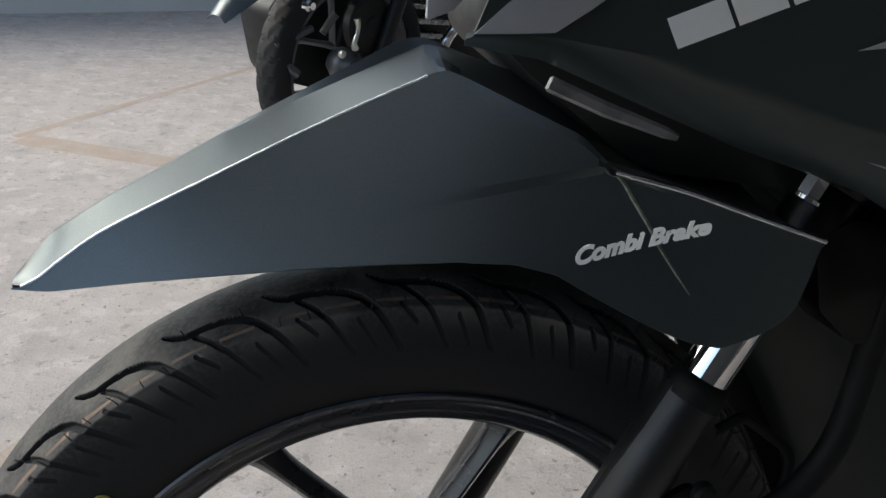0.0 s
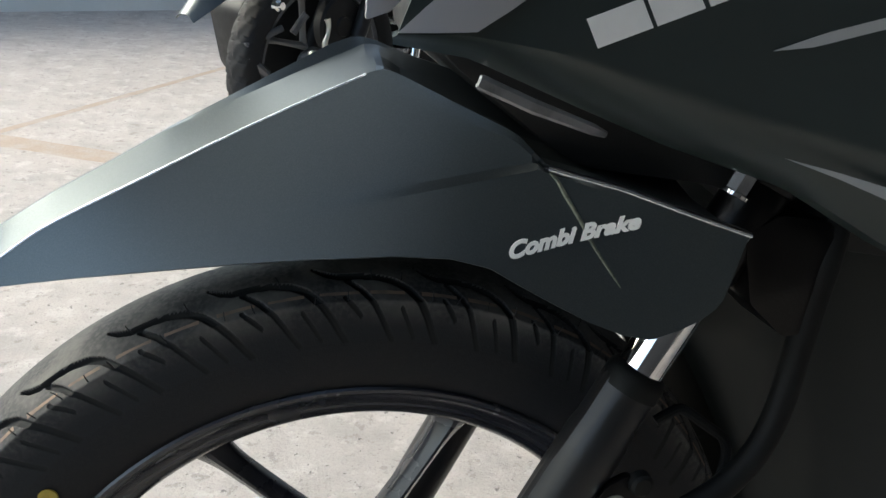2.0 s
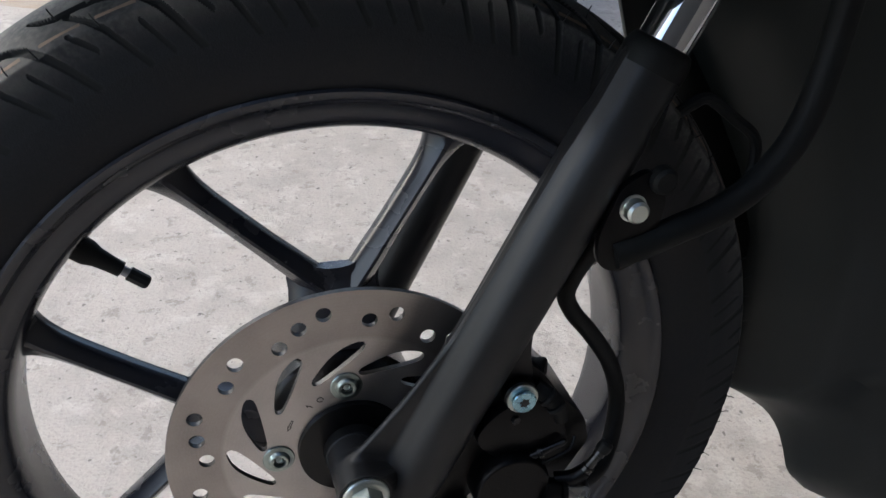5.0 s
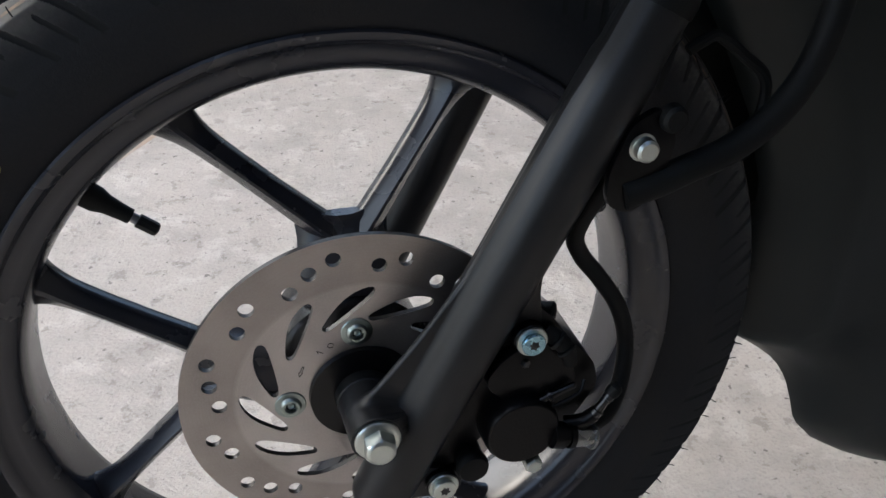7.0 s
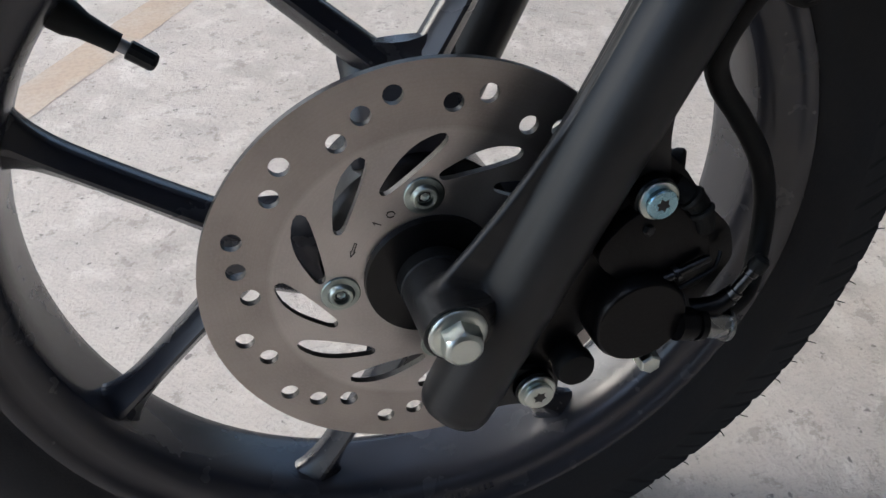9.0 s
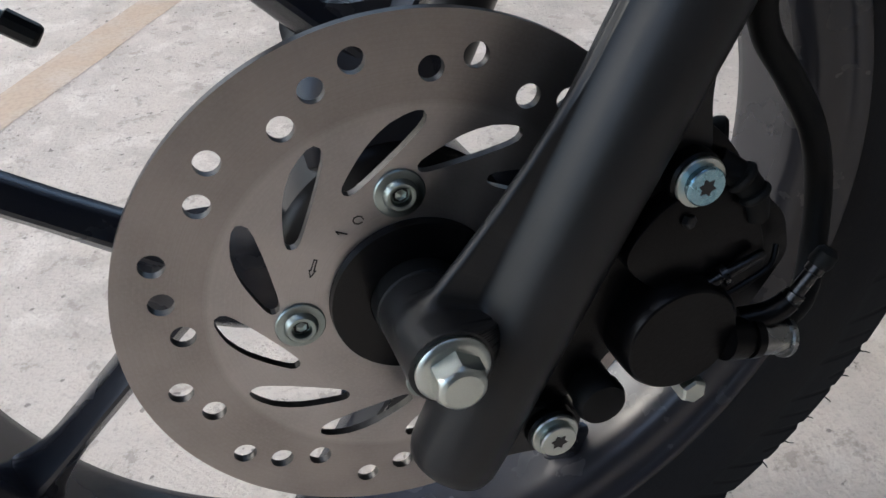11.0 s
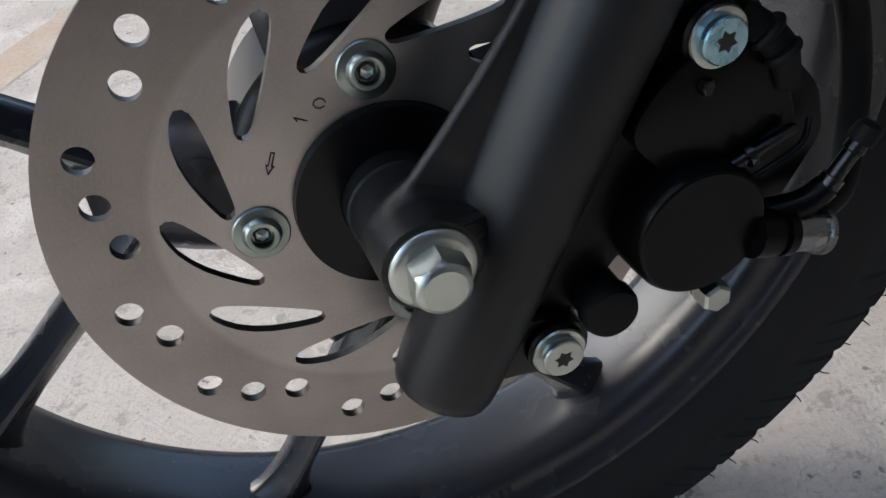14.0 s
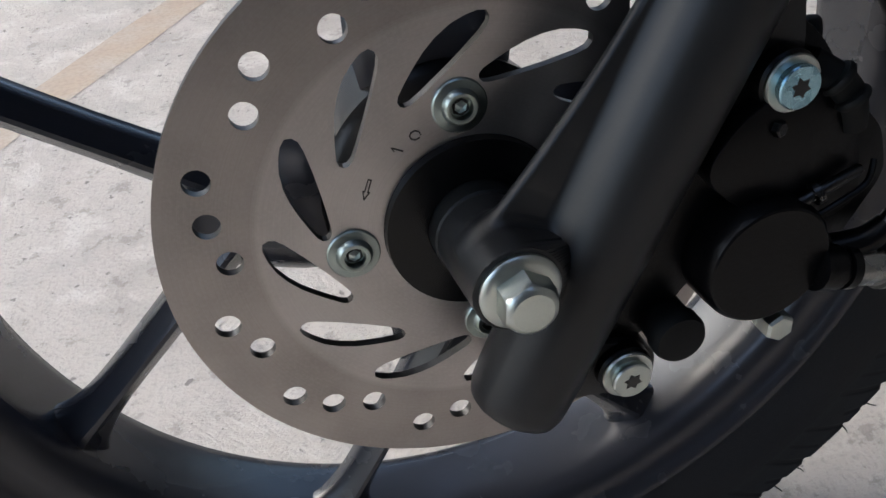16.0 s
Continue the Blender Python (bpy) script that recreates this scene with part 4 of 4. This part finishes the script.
Z_CREASE = [(-0.241, 0.3100), (-0.232, 0.3122), (-0.2183, 0.3236), (-0.2048, 0.3357), (-0.1857, 0.3486), (-0.1543, 0.3664), (-0.1228, 0.3838), (-0.0914, 0.4016), (-0.0601, 0.4188), (-0.0293, 0.4352), (-0.0095, 0.4455), (-0.0030, 0.4470), (0.0306, 0.4337), (0.0617, 0.4218), (0.0772, 0.4073), (0.117, 0.3999), (0.189, 0.3804)]
Z_RIDGE = [(-0.241, 0.3128), (-0.2199, 0.3386), (-0.1878, 0.3608), (-0.1559, 0.3799), (-0.1239, 0.4000), (-0.0917, 0.4166), (-0.0593, 0.4330), (-0.0299, 0.4477), (-0.0118, 0.4559), (-0.006, 0.4560), (0.0071, 0.4523), (0.0248, 0.4482), (0.0614, 0.4386), (0.105, 0.4270), (0.19, 0.3960)]
Z_SHOULDER = [(-0.0076, 0.4520), (0.0043, 0.4462), (0.0251, 0.4393), (0.0571, 0.4303), (0.0983, 0.4183), (0.19, 0.3880)]
Z_TOP = [(-0.241, 0.0), (-0.124, 0.0), (-0.1144, 0.0008), (-0.0918, 0.0022), (-0.0593, 0.0045), (-0.0299, 0.0068), (-0.018, 0.0060), (-0.010, 0.0025), (0.02, 0.0), (0.19, 0.0)]
Z_GROOVE = [(-0.06, 0.366), (-0.042, 0.371), (0.0, 0.384), (0.036, 0.3945), (0.077, 0.4060), (0.13, 0.392)]


def smooth_curve(x, rows):
    """A rounded line through rows of (x, value)."""
    return sum(interp(x + o, rows) for o in (-0.030, -0.020, -0.010, 0.0, 0.010, 0.020, 0.030)) / 7


def fender_zs(x):
    """Heights of the lower edge, the side groove, the crease and the ridge."""
    zl, zr = interp(x, Z_LOW), interp(x, Z_RIDGE)
    zc = max(interp(x, Z_CREASE), zl + 0.0008)
    cap = zl + (zc - zl) * (0.6 + 0.4 * min(1, max(0, (x + 0.06) / 0.09)))
    return zl, min(max(interp(x, Z_GROOVE), zl + 0.0005), zc - 0.0005, cap), zc, zr


def fender_y(x, z):
    """The near side: leaning inwards over the groove, flared below it towards the rear."""
    zl, zg, zc, _ = fender_zs(x)
    ease = min(1, max(0, (x + 0.07) / 0.15))
    ease = ease * ease * (3 - 2 * ease)
    rear = min(1, max(0, (0.115 - x) / 0.03))
    step = min(0.0055, zc - zg)
    up = min(1, max(0, (z - zg) / max(step, 1e-6)))
    low = max(0.0, (zg - z) / max(1e-6, zg - zl))
    return smooth_curve(x, SIDE) + smooth_curve(x, LEAN) * (z - smooth_curve(x, Z_LOW)) - 0.0026 * ease * rear * up - 0.003 * ease * low * min(1, max(0, (0.195 - x) / 0.06))


def fender_row(x):
    """One cross-section of the fender, from the lower edge over the ridge to the other lower edge."""
    zl, zg, zc, zr = fender_zs(x)
    step = min(0.0055, zc - zg)
    heights = [zl + (zg - zl) * i / 9 for i in range(10)] + [zg + step * 0.5, zg + step] + [zg + step + (zc - zg - step) * i / 6 for i in range(1, 7)]
    near = [(x, fender_y(x, z), z) for z in heights]
    yc0 = near[-1][1]
    top = interp(x, Z_TOP)
    back = min(1, max(0, (x + 0.008) / 0.014))
    zs = interp(x, Z_SHOULDER)
    for i in range(1, 7):
        t = i / 6
        py, pz = yc0 + (0.044 - yc0) * t, zc + (zr - zc) * t
        by = yc0 + (0.025 - yc0) * t * 2 if i < 4 else 0.025 + 0.019 * (t * 2 - 1)
        bz = zc + (zs - zc) * (t * 2) - 0.006 * (i < 3) if i < 4 else zs + (zr - zs) * (t * 2 - 1)
        near.append((x, py + (by - py) * back, pz + (bz - pz) * back))
    near += [(x, 0.0455, zr + top), (x, YC, zr + top - 0.0045)]
    lift = 0.010 * min(1, max(0, (x + 0.2) / 0.2))
    drop = 0.035 * min(1, max(0, (x + 0.06) / 0.06))
    far = []
    for k, (px, py, pz) in enumerate(near[-2::-1]):
        low = max(0.0, (zg - pz) / max(1e-6, zg - zl))
        far.append((px, 2 * YC - py, pz - 0.006 + (lift + 0.006) * max(0.0, (k - 7) / 18) - drop * low))
    return near + far


bm = bmesh.new()
xs = [-0.241 + 0.430 * i / 120 for i in range(121)]
sheet(bm, [fender_row(x) for x in xs], 0.0022)
fender = part("front_fender", bm, FENDER, bike, "dark grey metallic painted front fender with sharp peak", 12)


def lettering(text, origin, along, up, length, mat, name, parent, thick=0.0004, label=""):
    """Flat lettering of the built-in font, made into a mesh and laid on a surface."""
    cu = bpy.data.curves.new(name, "FONT")
    cu.body, cu.size, cu.shear, cu.offset, cu.extrude, cu.resolution_u = text, 1.0, 0.48, 0.044, 0.02, 4
    ob = bpy.data.objects.new(name, cu)
    scene.collection.objects.link(ob)
    bpy.context.view_layer.update()
    me = bpy.data.meshes.new_from_object(ob.evaluated_get(bpy.context.evaluated_depsgraph_get()))
    bpy.data.objects.remove(ob)
    bpy.data.curves.remove(cu)
    along, up = Vector(along).normalized(), Vector(up)
    up = (up - along * up.dot(along)).normalized()
    nrm = along.cross(up)
    xs = [v.co.x for v in me.vertices]
    k = length / (max(xs) - min(xs))
    for v in me.vertices:
        v.co = Vector(origin) + along * (v.co.x - min(xs)) * k + up * v.co.y * k * 0.78 + nrm * v.co.z / 0.02 * thick
    for v in me.vertices:
        out = -(v.co - Vector(origin)).dot(nrm)
        v.co.y = fender_y(v.co.x, v.co.z) - 0.0030 + (out if abs(out) < 0.001 else 0)
    me.materials.clear()
    me.materials.append(mat)
    return part(name, me, mat, parent, label)


lettering("Combi Brake", (0.0588, -0.0540, 0.3606), (0.0700, -0.0115, 0.0208), (0.0, 0.0, 1.0), 0.0745, WHITE, "lettering", fender, label="white italic lettering")
bm = bmesh.new()
tube(bm, [(x, fender_y(x, z) - 0.0024, z) for x, z in ((0.0800, 0.4055), (0.0842, 0.4015), (0.0884, 0.3947), (0.0967, 0.3821), (0.1033, 0.3708), (0.1117, 0.3592), (0.1203, 0.3479))], [0.0008, 0.0011, 0.0012, 0.0011, 0.0009, 0.0008, 0.0004], 6, 6)
part("cable_reflection", bm, CABLE_REFLECTION, fender, "thin pale painted reflection of a cable")

bm = bmesh.new()
tube(bm, [(x, fender_row(x)[17][1] - 0.0020, fender_row(x)[17][2] + 0.0004) for x in (0.079, 0.09, 0.105, 0.12, 0.135, 0.15, 0.165, 0.18, 0.1882)], 0.0012, 8, 4)
part("highlight_bead", bm, EDGE_HIGHLIGHT, fender, "rear edge with painted highlight")
bm = bmesh.new()
tube(bm, [(x, fender_row(x)[17][1] - 0.0014, fender_row(x)[17][2] + 0.0013) for x in (-0.236, -0.226, -0.213, -0.192, -0.161, -0.130, -0.100, -0.070, -0.041, -0.014)], 0.0009, 8, 4)
part("highlight_bead", bm, EDGE_HIGHLIGHT, fender, "upper crease with painted highlight")

# side shroud with its pale facet, stripe and mark
FACE = lambda x, z: -0.076 + 0.04 * max(0, 0.02 - x) ** 1.0 - 0.10 * max(0, x - 0.20) + 0.25 * max(0, z - 0.52) ** 1.2
BEND = [(-0.034, 0.482), (-0.024, 0.4770), (-0.015, 0.4745), (0.022, 0.4765), (0.069, 0.4710), (0.103, 0.4620), (0.177, 0.4440), (0.286, 0.4270), (0.60, 0.380)]
SKIRT = [(-0.034, 0.480), (-0.015, 0.4710), (0.028, 0.4660), (0.084, 0.4460), (0.144, 0.4250), (0.223, 0.4030), (0.287, 0.3710), (0.332, 0.3530), (0.60, 0.30)]
grid = []
for i in range(64):
    x = -0.012 + 0.602 * i / 63
    zb, zs = interp(x, BEND), interp(x, SKIRT)
    row = [(x + 0.004, FACE(x, zb) + 0.035, zs - 0.004), (x + 0.002, FACE(x, zb) + 0.024, zs)]
    row += [(x, FACE(x, zb) + 0.024 * (1 - t) ** 1.4, zs + (zb - zs) * t) for t in (0.3, 0.6, 0.85, 1.0)]
    row += [(x + 0.35 * h if x < 0.05 else x + 0.35 * h * max(0, (0.2 - x) / 0.15), FACE(x, zb + h), zb + h) for h in (0.004, 0.012, 0.03, 0.06, 0.10, 0.16, 0.24)]
    grid.append(row)
bm = bmesh.new()
sheet(bm, grid, -0.0025)
shroud = part("side_shroud", bm, SHROUD, bike, "glossy black tank side shroud", 30)
bm = bmesh.new()
sheet(bm, [[(x, FACE(x, z) - o, z) for x, z, o in r] for r in (((-0.012, 0.4755, 0.001), (0.004, 0.4770, 0.003), (0.024, 0.4785, 0.002)), ((-0.001, 0.487, 0.002), (0.016, 0.4885, 0.004), (0.040, 0.490, 0.002)), ((0.016, 0.503, 0.002), (0.036, 0.505, 0.004), (0.060, 0.506, 0.002)), ((0.040, 0.530, 0.002), (0.060, 0.533, 0.004), (0.086, 0.534, 0.002)))], -0.002)
part("shroud_facet", bm, SILVER, shroud, "shroud front facet with its reflection painted silver grey", 60)
bm = bmesh.new()
plate(bm, [rounded([(-0.0135, 0.500), (-0.0132, 0.4725), (0.0005, 0.4781), (0.0200, 0.500)], 0.0015)], 0.028, 0.034)
part("headlight_trim", bm, SILVER, bike, "pale trim beside the headlight", bevel=0.001)
shroud.location, shroud.scale = (-0.0066, -0.0363, 0.0413 + LIFT), (0.919, 0.919, 0.919)


def decal(name, loop, mat, label=""):
    bm = bmesh.new()
    vs = [bm.verts.new((x, FACE(x, z) - 0.0007, z)) for x, z in loop]
    face = bm.faces.new(vs)
    ext = bmesh.ops.extrude_face_region(bm, geom=[face])["geom"]
    for v in ext:
        if isinstance(v, bmesh.types.BMVert):
            v.co.y += 0.0006
    return part(name, bm, mat, shroud, label)


# the maker's mark as plain slanted blocks
for loop in ([(0.0857, 0.4745), (0.1128, 0.4859), (0.1045, 0.4991), (0.0779, 0.4877)], [(0.1150, 0.4868), (0.1386, 0.4968), (0.1298, 0.5099), (0.1067, 0.5000)], [(0.1414, 0.4978), (0.1656, 0.5080), (0.1564, 0.5209), (0.1327, 0.5109)]):
    decal("mark_block", loop, WHITE, "white block of the tank mark")
decal("stripe", [(0.2006, 0.4239), (0.2339, 0.4175), (0.2682, 0.4098), (0.3227, 0.3976), (0.3266, 0.3866), (0.2706, 0.4020), (0.2348, 0.4140)], GREY_DECAL, "pale tapering stripe")
decal("stripe", [(0.1805, 0.4788), (0.2104, 0.4904), (0.2408, 0.5001), (0.2825, 0.5134), (0.2845, 0.5078), (0.2424, 0.4946), (0.2027, 0.4820)], GREY_DECAL, "pale tapering stripe")

# behind the fender: steering yoke, bar, frame, horn, bolt
bm = bmesh.new()
plate(bm, [rounded([(0.100, 0.405), (0.012, 0.467), (0.030, 0.53), (0.42, 0.50), (0.42, 0.34), (0.25, 0.36), (0.20, 0.395)], 0.02)], -0.030, 0.120)
part("steering_yoke", bm, PLASTIC, bike, "black steering yoke and frame head", bevel=0.006)
bm = bmesh.new()
rows = []
for x, z, h in ((0.0322, 0.4536, 0.0030), (0.0336, 0.4530, 0.0040), (0.0473, 0.4480, 0.0038), (0.0629, 0.4422, 0.0038), (0.0787, 0.4374, 0.0034), (0.0960, 0.4320, 0.0030), (0.1030, 0.4298, 0.0018)):
    rows.append([(x + 0.36 * dz * h, -0.060 + dy * 0.0022, z + 0.93 * dz * h) for dy, dz in ((-0.5, -1), (-1, -0.6), (-1, 0.5), (-0.4, 1), (1, 1), (1, -1))])
loft(bm, rows)
part("cable_end", bm, DULL, bike, "dull metal cable sleeve", 30)
bm = bmesh.new()
plate(bm, [rounded([(0.205, 0.372), (0.226, 0.384), (0.262, 0.380), (0.272, 0.350), (0.264, 0.308), (0.246, 0.305), (0.218, 0.328)], 0.004)], -0.050, -0.005)
part("horn", bm, CALIPER, bike, "black horn body", bevel=0.006)

bm = bmesh.new()
turned(bm, Vector((0.1975, -0.046, 0.4005)) - D * 0.0045, D, [(0, 0.0070), (0.002, 0.0072), (0.0115, 0.0072), (0.0130, 0.0060), (0.0132, 0.0030)], sides=6, phase=0.2)
turned(bm, Vector((0.1975, -0.046, 0.4005)) - D * 0.0070, D, [(0, 0.0084), (0.0022, 0.0084), (0.0030, 0.0072)], 24)
part("pinch_bolt", bm, CHROME, bike, "bright chrome hexagon bolt", 25)

# lower cowl and engine behind the wheel
EDGE = [(-0.30, 0.62), (-0.235, 0.560), (-0.226, 0.530), (-0.216, 0.505), (-0.190, 0.462), (-0.161, 0.432), (-0.132, 0.420), (-0.105, 0.407), (-0.081, 0.389), (-0.060, 0.362), (-0.043, 0.334), (-0.03, 0.330), (0.10, 0.325), (0.16, 0.300), (0.22, 0.262), (0.27, 0.225), (0.36, 0.20), (0.46, 0.20)]
bm = bmesh.new()
grid = []
for i in range(60):
    z = -0.233 + 0.66 * i / 59
    x0 = interp(z, EDGE)
    grid.append([(x0 + s, 0.056 - 0.02 * min(s, 0.25) / 0.25 - 0.02 * math.sin(min(1, s / 0.12) * math.pi) + (0.004 * (1 - s / 0.012) ** 2 if s < 0.012 else 0), z) for s in (0, 0.002, 0.005, 0.009, 0.014, 0.03, 0.05, 0.08, 0.12, 0.18, 0.26, 0.40, 0.60, 0.85)])
sheet(bm, grid, 0.003)
part("lower_cowl", bm, COWL, bike, "dark blue-grey lower side cowl", 40)
bm = bmesh.new()
plate(bm, [rounded([(0.262, -0.03), (0.345, -0.055), (0.40, -0.090), (0.46, 0.0), (0.46, 0.40), (0.17, 0.42), (0.20, 0.30), (0.235, 0.20)], 0.01)], 0.112, 0.118)
part("inner_panel", bm, COWL, bike, "dark inner panel behind the wheel", bevel=0.002)
bm = bmesh.new()
plate(bm, [rounded([(0.64, -0.10), (0.54, 0.02), (0.46, 0.12), (0.40, 0.22), (0.36, 0.38), (0.95, 0.38), (0.95, -0.10)], 0.03)], 0.125, 0.30)
part("engine", bm, PLASTIC, bike, "dark engine block", bevel=0.01)
bm = bmesh.new()
plate(bm, [rounded([(0.16, 0.60), (0.10, 0.78), (0.35, 0.92), (0.75, 0.88), (0.80, 0.52), (0.5, 0.40)], 0.05)], -0.06, 0.17)
part("fuel_tank", bm, SHROUD, bike, "black fuel tank", bevel=0.03)


# ---- a second motorcycle, parked further back ----
def far_motorcycle():
    ob = new("motorcycle")
    tagged(ob, "dark motorcycle parked behind with its wheel turned", "motorcycle", "parked motorcycles")
    turn = pose(0, 0, 0, 0, 0, 8)

    def put(name, bm, mat, parent, label="", smooth=35, bevel=0.0, steer=True):
        bmesh.ops.transform(bm, matrix=turn if steer else Matrix(), verts=bm.verts)
        return part(name, bm, mat, parent, label, smooth, bevel)

    bm = bmesh.new()
    prof = [(y - YC, r) for y, r in ((0.0195, 0.2425), (0.0128, 0.2580), (0.0118, 0.2680), (0.0140, 0.2850), (0.0180, 0.2950), (0.0240, 0.3010), (0.0320, 0.3050), (0.0420, 0.3080), (0.0520, 0.3096), (YC, 0.3100))]
    prof = prof + [(-y, r) for y, r in prof[-2::-1]] + [(0.02, 0.236), (-0.02, 0.236)]
    rows = []
    for i in range(288):
        a = math.tau * i / 288
        ring = []
        for y, r in prof:
            zigzag = (i + abs(y) * 260) % 8
            cut = 0.004 if r > 0.29 and zigzag < 2.4 else 0.0035 if r > 0.304 and abs(abs(y) - 0.018) < 0.011 and i % 2 else 0.0
            ring.append(((r - cut) * math.cos(a), y, (r - cut) * math.sin(a)))
        rows.append(ring)
    loft(bm, rows + rows[:1], caps=False)
    w = put("front_wheel", bm, RUBBER, ob, "black tyred alloy wheel")
    bm = bmesh.new()
    revolve(bm, [(-0.033, 0.240), (-0.03, 0.225), (0, 0.212), (0.03, 0.225), (0.033, 0.240), (0, 0.232)], 96)
    rim = part("rim", bm, FAR_ALLOY, w)
    bmesh_hub = bmesh.new()
    turned(bmesh_hub, (0, -0.05, 0), (0, 1, 0), [(0, 0.03), (0.03, 0.05), (0.07, 0.05), (0.10, 0.03)], 32)
    bmesh.ops.transform(bmesh_hub, matrix=turn, verts=bmesh_hub.verts)
    part("hub", bmesh_hub, FAR_ALLOY, w)
    rim.data.transform(turn)
    for k in range(4):
        for sgn in (-1, 1):
            b2 = spoke_mesh(90 * k + 40 + sgn * 37, -sgn * 0.049, YC)
            bmesh.ops.translate(b2, vec=(0, -YC, 0), verts=b2.verts)
            bmesh.ops.transform(b2, matrix=turn, verts=b2.verts)
            part("spoke", b2, FAR_ALLOY, w)
    for y in (-0.085, 0.085):
        bm = bmesh.new()
        turned(bm, (0.03, y, -0.03), D, [(0, 0.024), (0.30, 0.023), (0.305, 0.016), (0.72, 0.016)], 24)
        put("fork_leg", bm, FORK, ob)
    bm = bmesh.new()
    rows = []
    for i in range(25):
        a = radians(38 + 120 * i / 24)
        w_ = 0.060 * (1 - 0.40 * max(0, (i - 19) / 5) ** 2)
        reach = 0.345 + 0.14 * max(0, (i - 13) / 11)
        skirt = 0.050 * (1 - 0.7 * max(0, (i - 20) / 4) ** 2)
        rows.append([(reach * math.cos(a), s * w_, reach * math.sin(a) - skirt * abs(s) ** 2.5) for s in (-1, -0.6, -0.2, 0.2, 0.6, 1)])
    sheet(bm, rows, 0.003)
    put("front_fender", bm, FENDER, ob, "dark grey front fender")
    bm = bmesh.new()
    tube(bm, [(-0.040, -0.085, 0.150), (-0.037, -0.088, 0.130), (-0.041, -0.088, 0.107), (-0.051, -0.088, 0.084), (-0.044, -0.085, 0.068)], [0.010, 0.007, 0.006, 0.008, 0.011], 12, 5)
    put("brake_arm", bm, ZINC, ob, "bright metal brake arm")
    bm = bmesh.new()
    turned(bm, (0.035, -0.040, 0.120), (0, -1, 0), [(0, 0.085), (0.025, 0.085), (0.032, 0.078), (0.034, 0.030), (0.040, 0.026), (0.041, 0.010)], 40)
    put("brake_drum", bm, PLASTIC, ob, "dark round brake drum cover", 40)
    bm = bmesh.new()
    turned(bm, (-0.225, -0.080, 0.200), (0.1, -1, 0), [(0, 0.016), (0.012, 0.016), (0.018, 0.010), (0.026, 0.010)], 16)
    put("axle_nut", bm, CHROME, ob, "bright nut", 40)
    bm = bmesh.new()
    turned(bm, (-0.094, -0.080, 0.058), (0, -1, 0), [(0, 0.011), (0.010, 0.011), (0.012, 0.006)], 12)
    put("small_bolt", bm, ZINC, ob, "bright bolt", 40)
    for a, b, r in (((-0.285, 0.090), (-0.172, 0.130), 0.010), ((-0.118, 0.108), (-0.082, 0.160), 0.011), ((-0.281, 0.060), (-0.225, 0.010), 0.014)):
        bm = bmesh.new()
        tube(bm, [(a[0], -0.030, a[1]), ((a[0] + b[0]) / 2, -0.036, (a[1] + b[1]) / 2), (b[0], -0.046, b[1])], r, 8, 3)
        put("brace", bm, FAR_ALLOY, ob, "grey cast alloy brace")
    bm = bmesh.new()
    plate(bm, [rounded([(-0.16, -0.05), (-0.20, 0.16), (0.02, 0.30), (0.50, 0.30), (0.78, 0.10), (0.74, -0.14), (0.30, -0.20)], 0.04)], 0.10, 0.26)
    put("engine", bm, PLASTIC, ob, "dark engine block", bevel=0.012, steer=False)
    for k in range(5):
        bm = bmesh.new()
        plate(bm, [rounded([(0.09 + 0.02 * k, 0.02 + 0.045 * k), (0.11 + 0.02 * k, 0.035 + 0.045 * k), (0.46, 0.0 + 0.045 * k), (0.46, -0.015 + 0.045 * k)], 0.004)], 0.045, 0.27)
        put("cooling_fin", bm, STEEL, ob, steer=False)
    bm = bmesh.new()
    tube(bm, [(0.38, -0.09, 0.12), (0.30, -0.10, 0.04), (0.32, -0.11, -0.12), (0.48, -0.12, -0.20), (0.90, -0.14, -0.19), (1.30, -0.16, -0.12)], [0.018, 0.018, 0.018, 0.02, 0.03, 0.035], 16, 6)
    put("exhaust", bm, CHROME, ob, "chrome exhaust pipe", steer=False)
    bm = bmesh.new()
    plate(bm, [rounded([(0.02, 0.46), (0.10, 0.34), (0.40, 0.30), (0.90, 0.34), (0.95, 0.48), (0.60, 0.62), (0.22, 0.62)], 0.05)], -0.12, 0.12)
    put("fuel_tank", bm, SHROUD, ob, "dark fuel tank", bevel=0.03, steer=False)
    bm = bmesh.new()
    plate(bm, [rounded([(-0.02, 0.48), (0.06, 0.36), (0.15, 0.40), (0.12, 0.56)], 0.02)], -0.09, 0.09)
    put("headlight", bm, SILVER, ob, "silver headlight cowl", bevel=0.012)
    bm = bmesh.new()
    revolve(bm, [(y - YC, r) for y, r in rim_profile[:25]] + [(0.04, 0.30), (0.0, 0.31), (-0.04, 0.30)], 96)
    bmesh.ops.translate(bm, vec=(1.27, 0, 0), verts=bm.verts)
    put("rear_wheel", bm, RUBBER, ob, "black rear wheel", steer=False)
    bm = bmesh.new()
    tube(bm, [(0.62, -0.10, -0.15), (0.66, -0.16, -0.24), (0.70, -0.20, -0.305)], 0.009, 10, 4)
    tube(bm, [(0.62, 0.10, -0.15), (0.66, 0.16, -0.24), (0.70, 0.20, -0.305)], 0.009, 10, 4)
    put("centre_stand", bm, FORK, ob, "black centre stand", steer=False)
    return ob


far = far_motorcycle()
far.matrix_world = pose(0.115, 2.05, 0.31 - LIFT, 0, 0, 32)
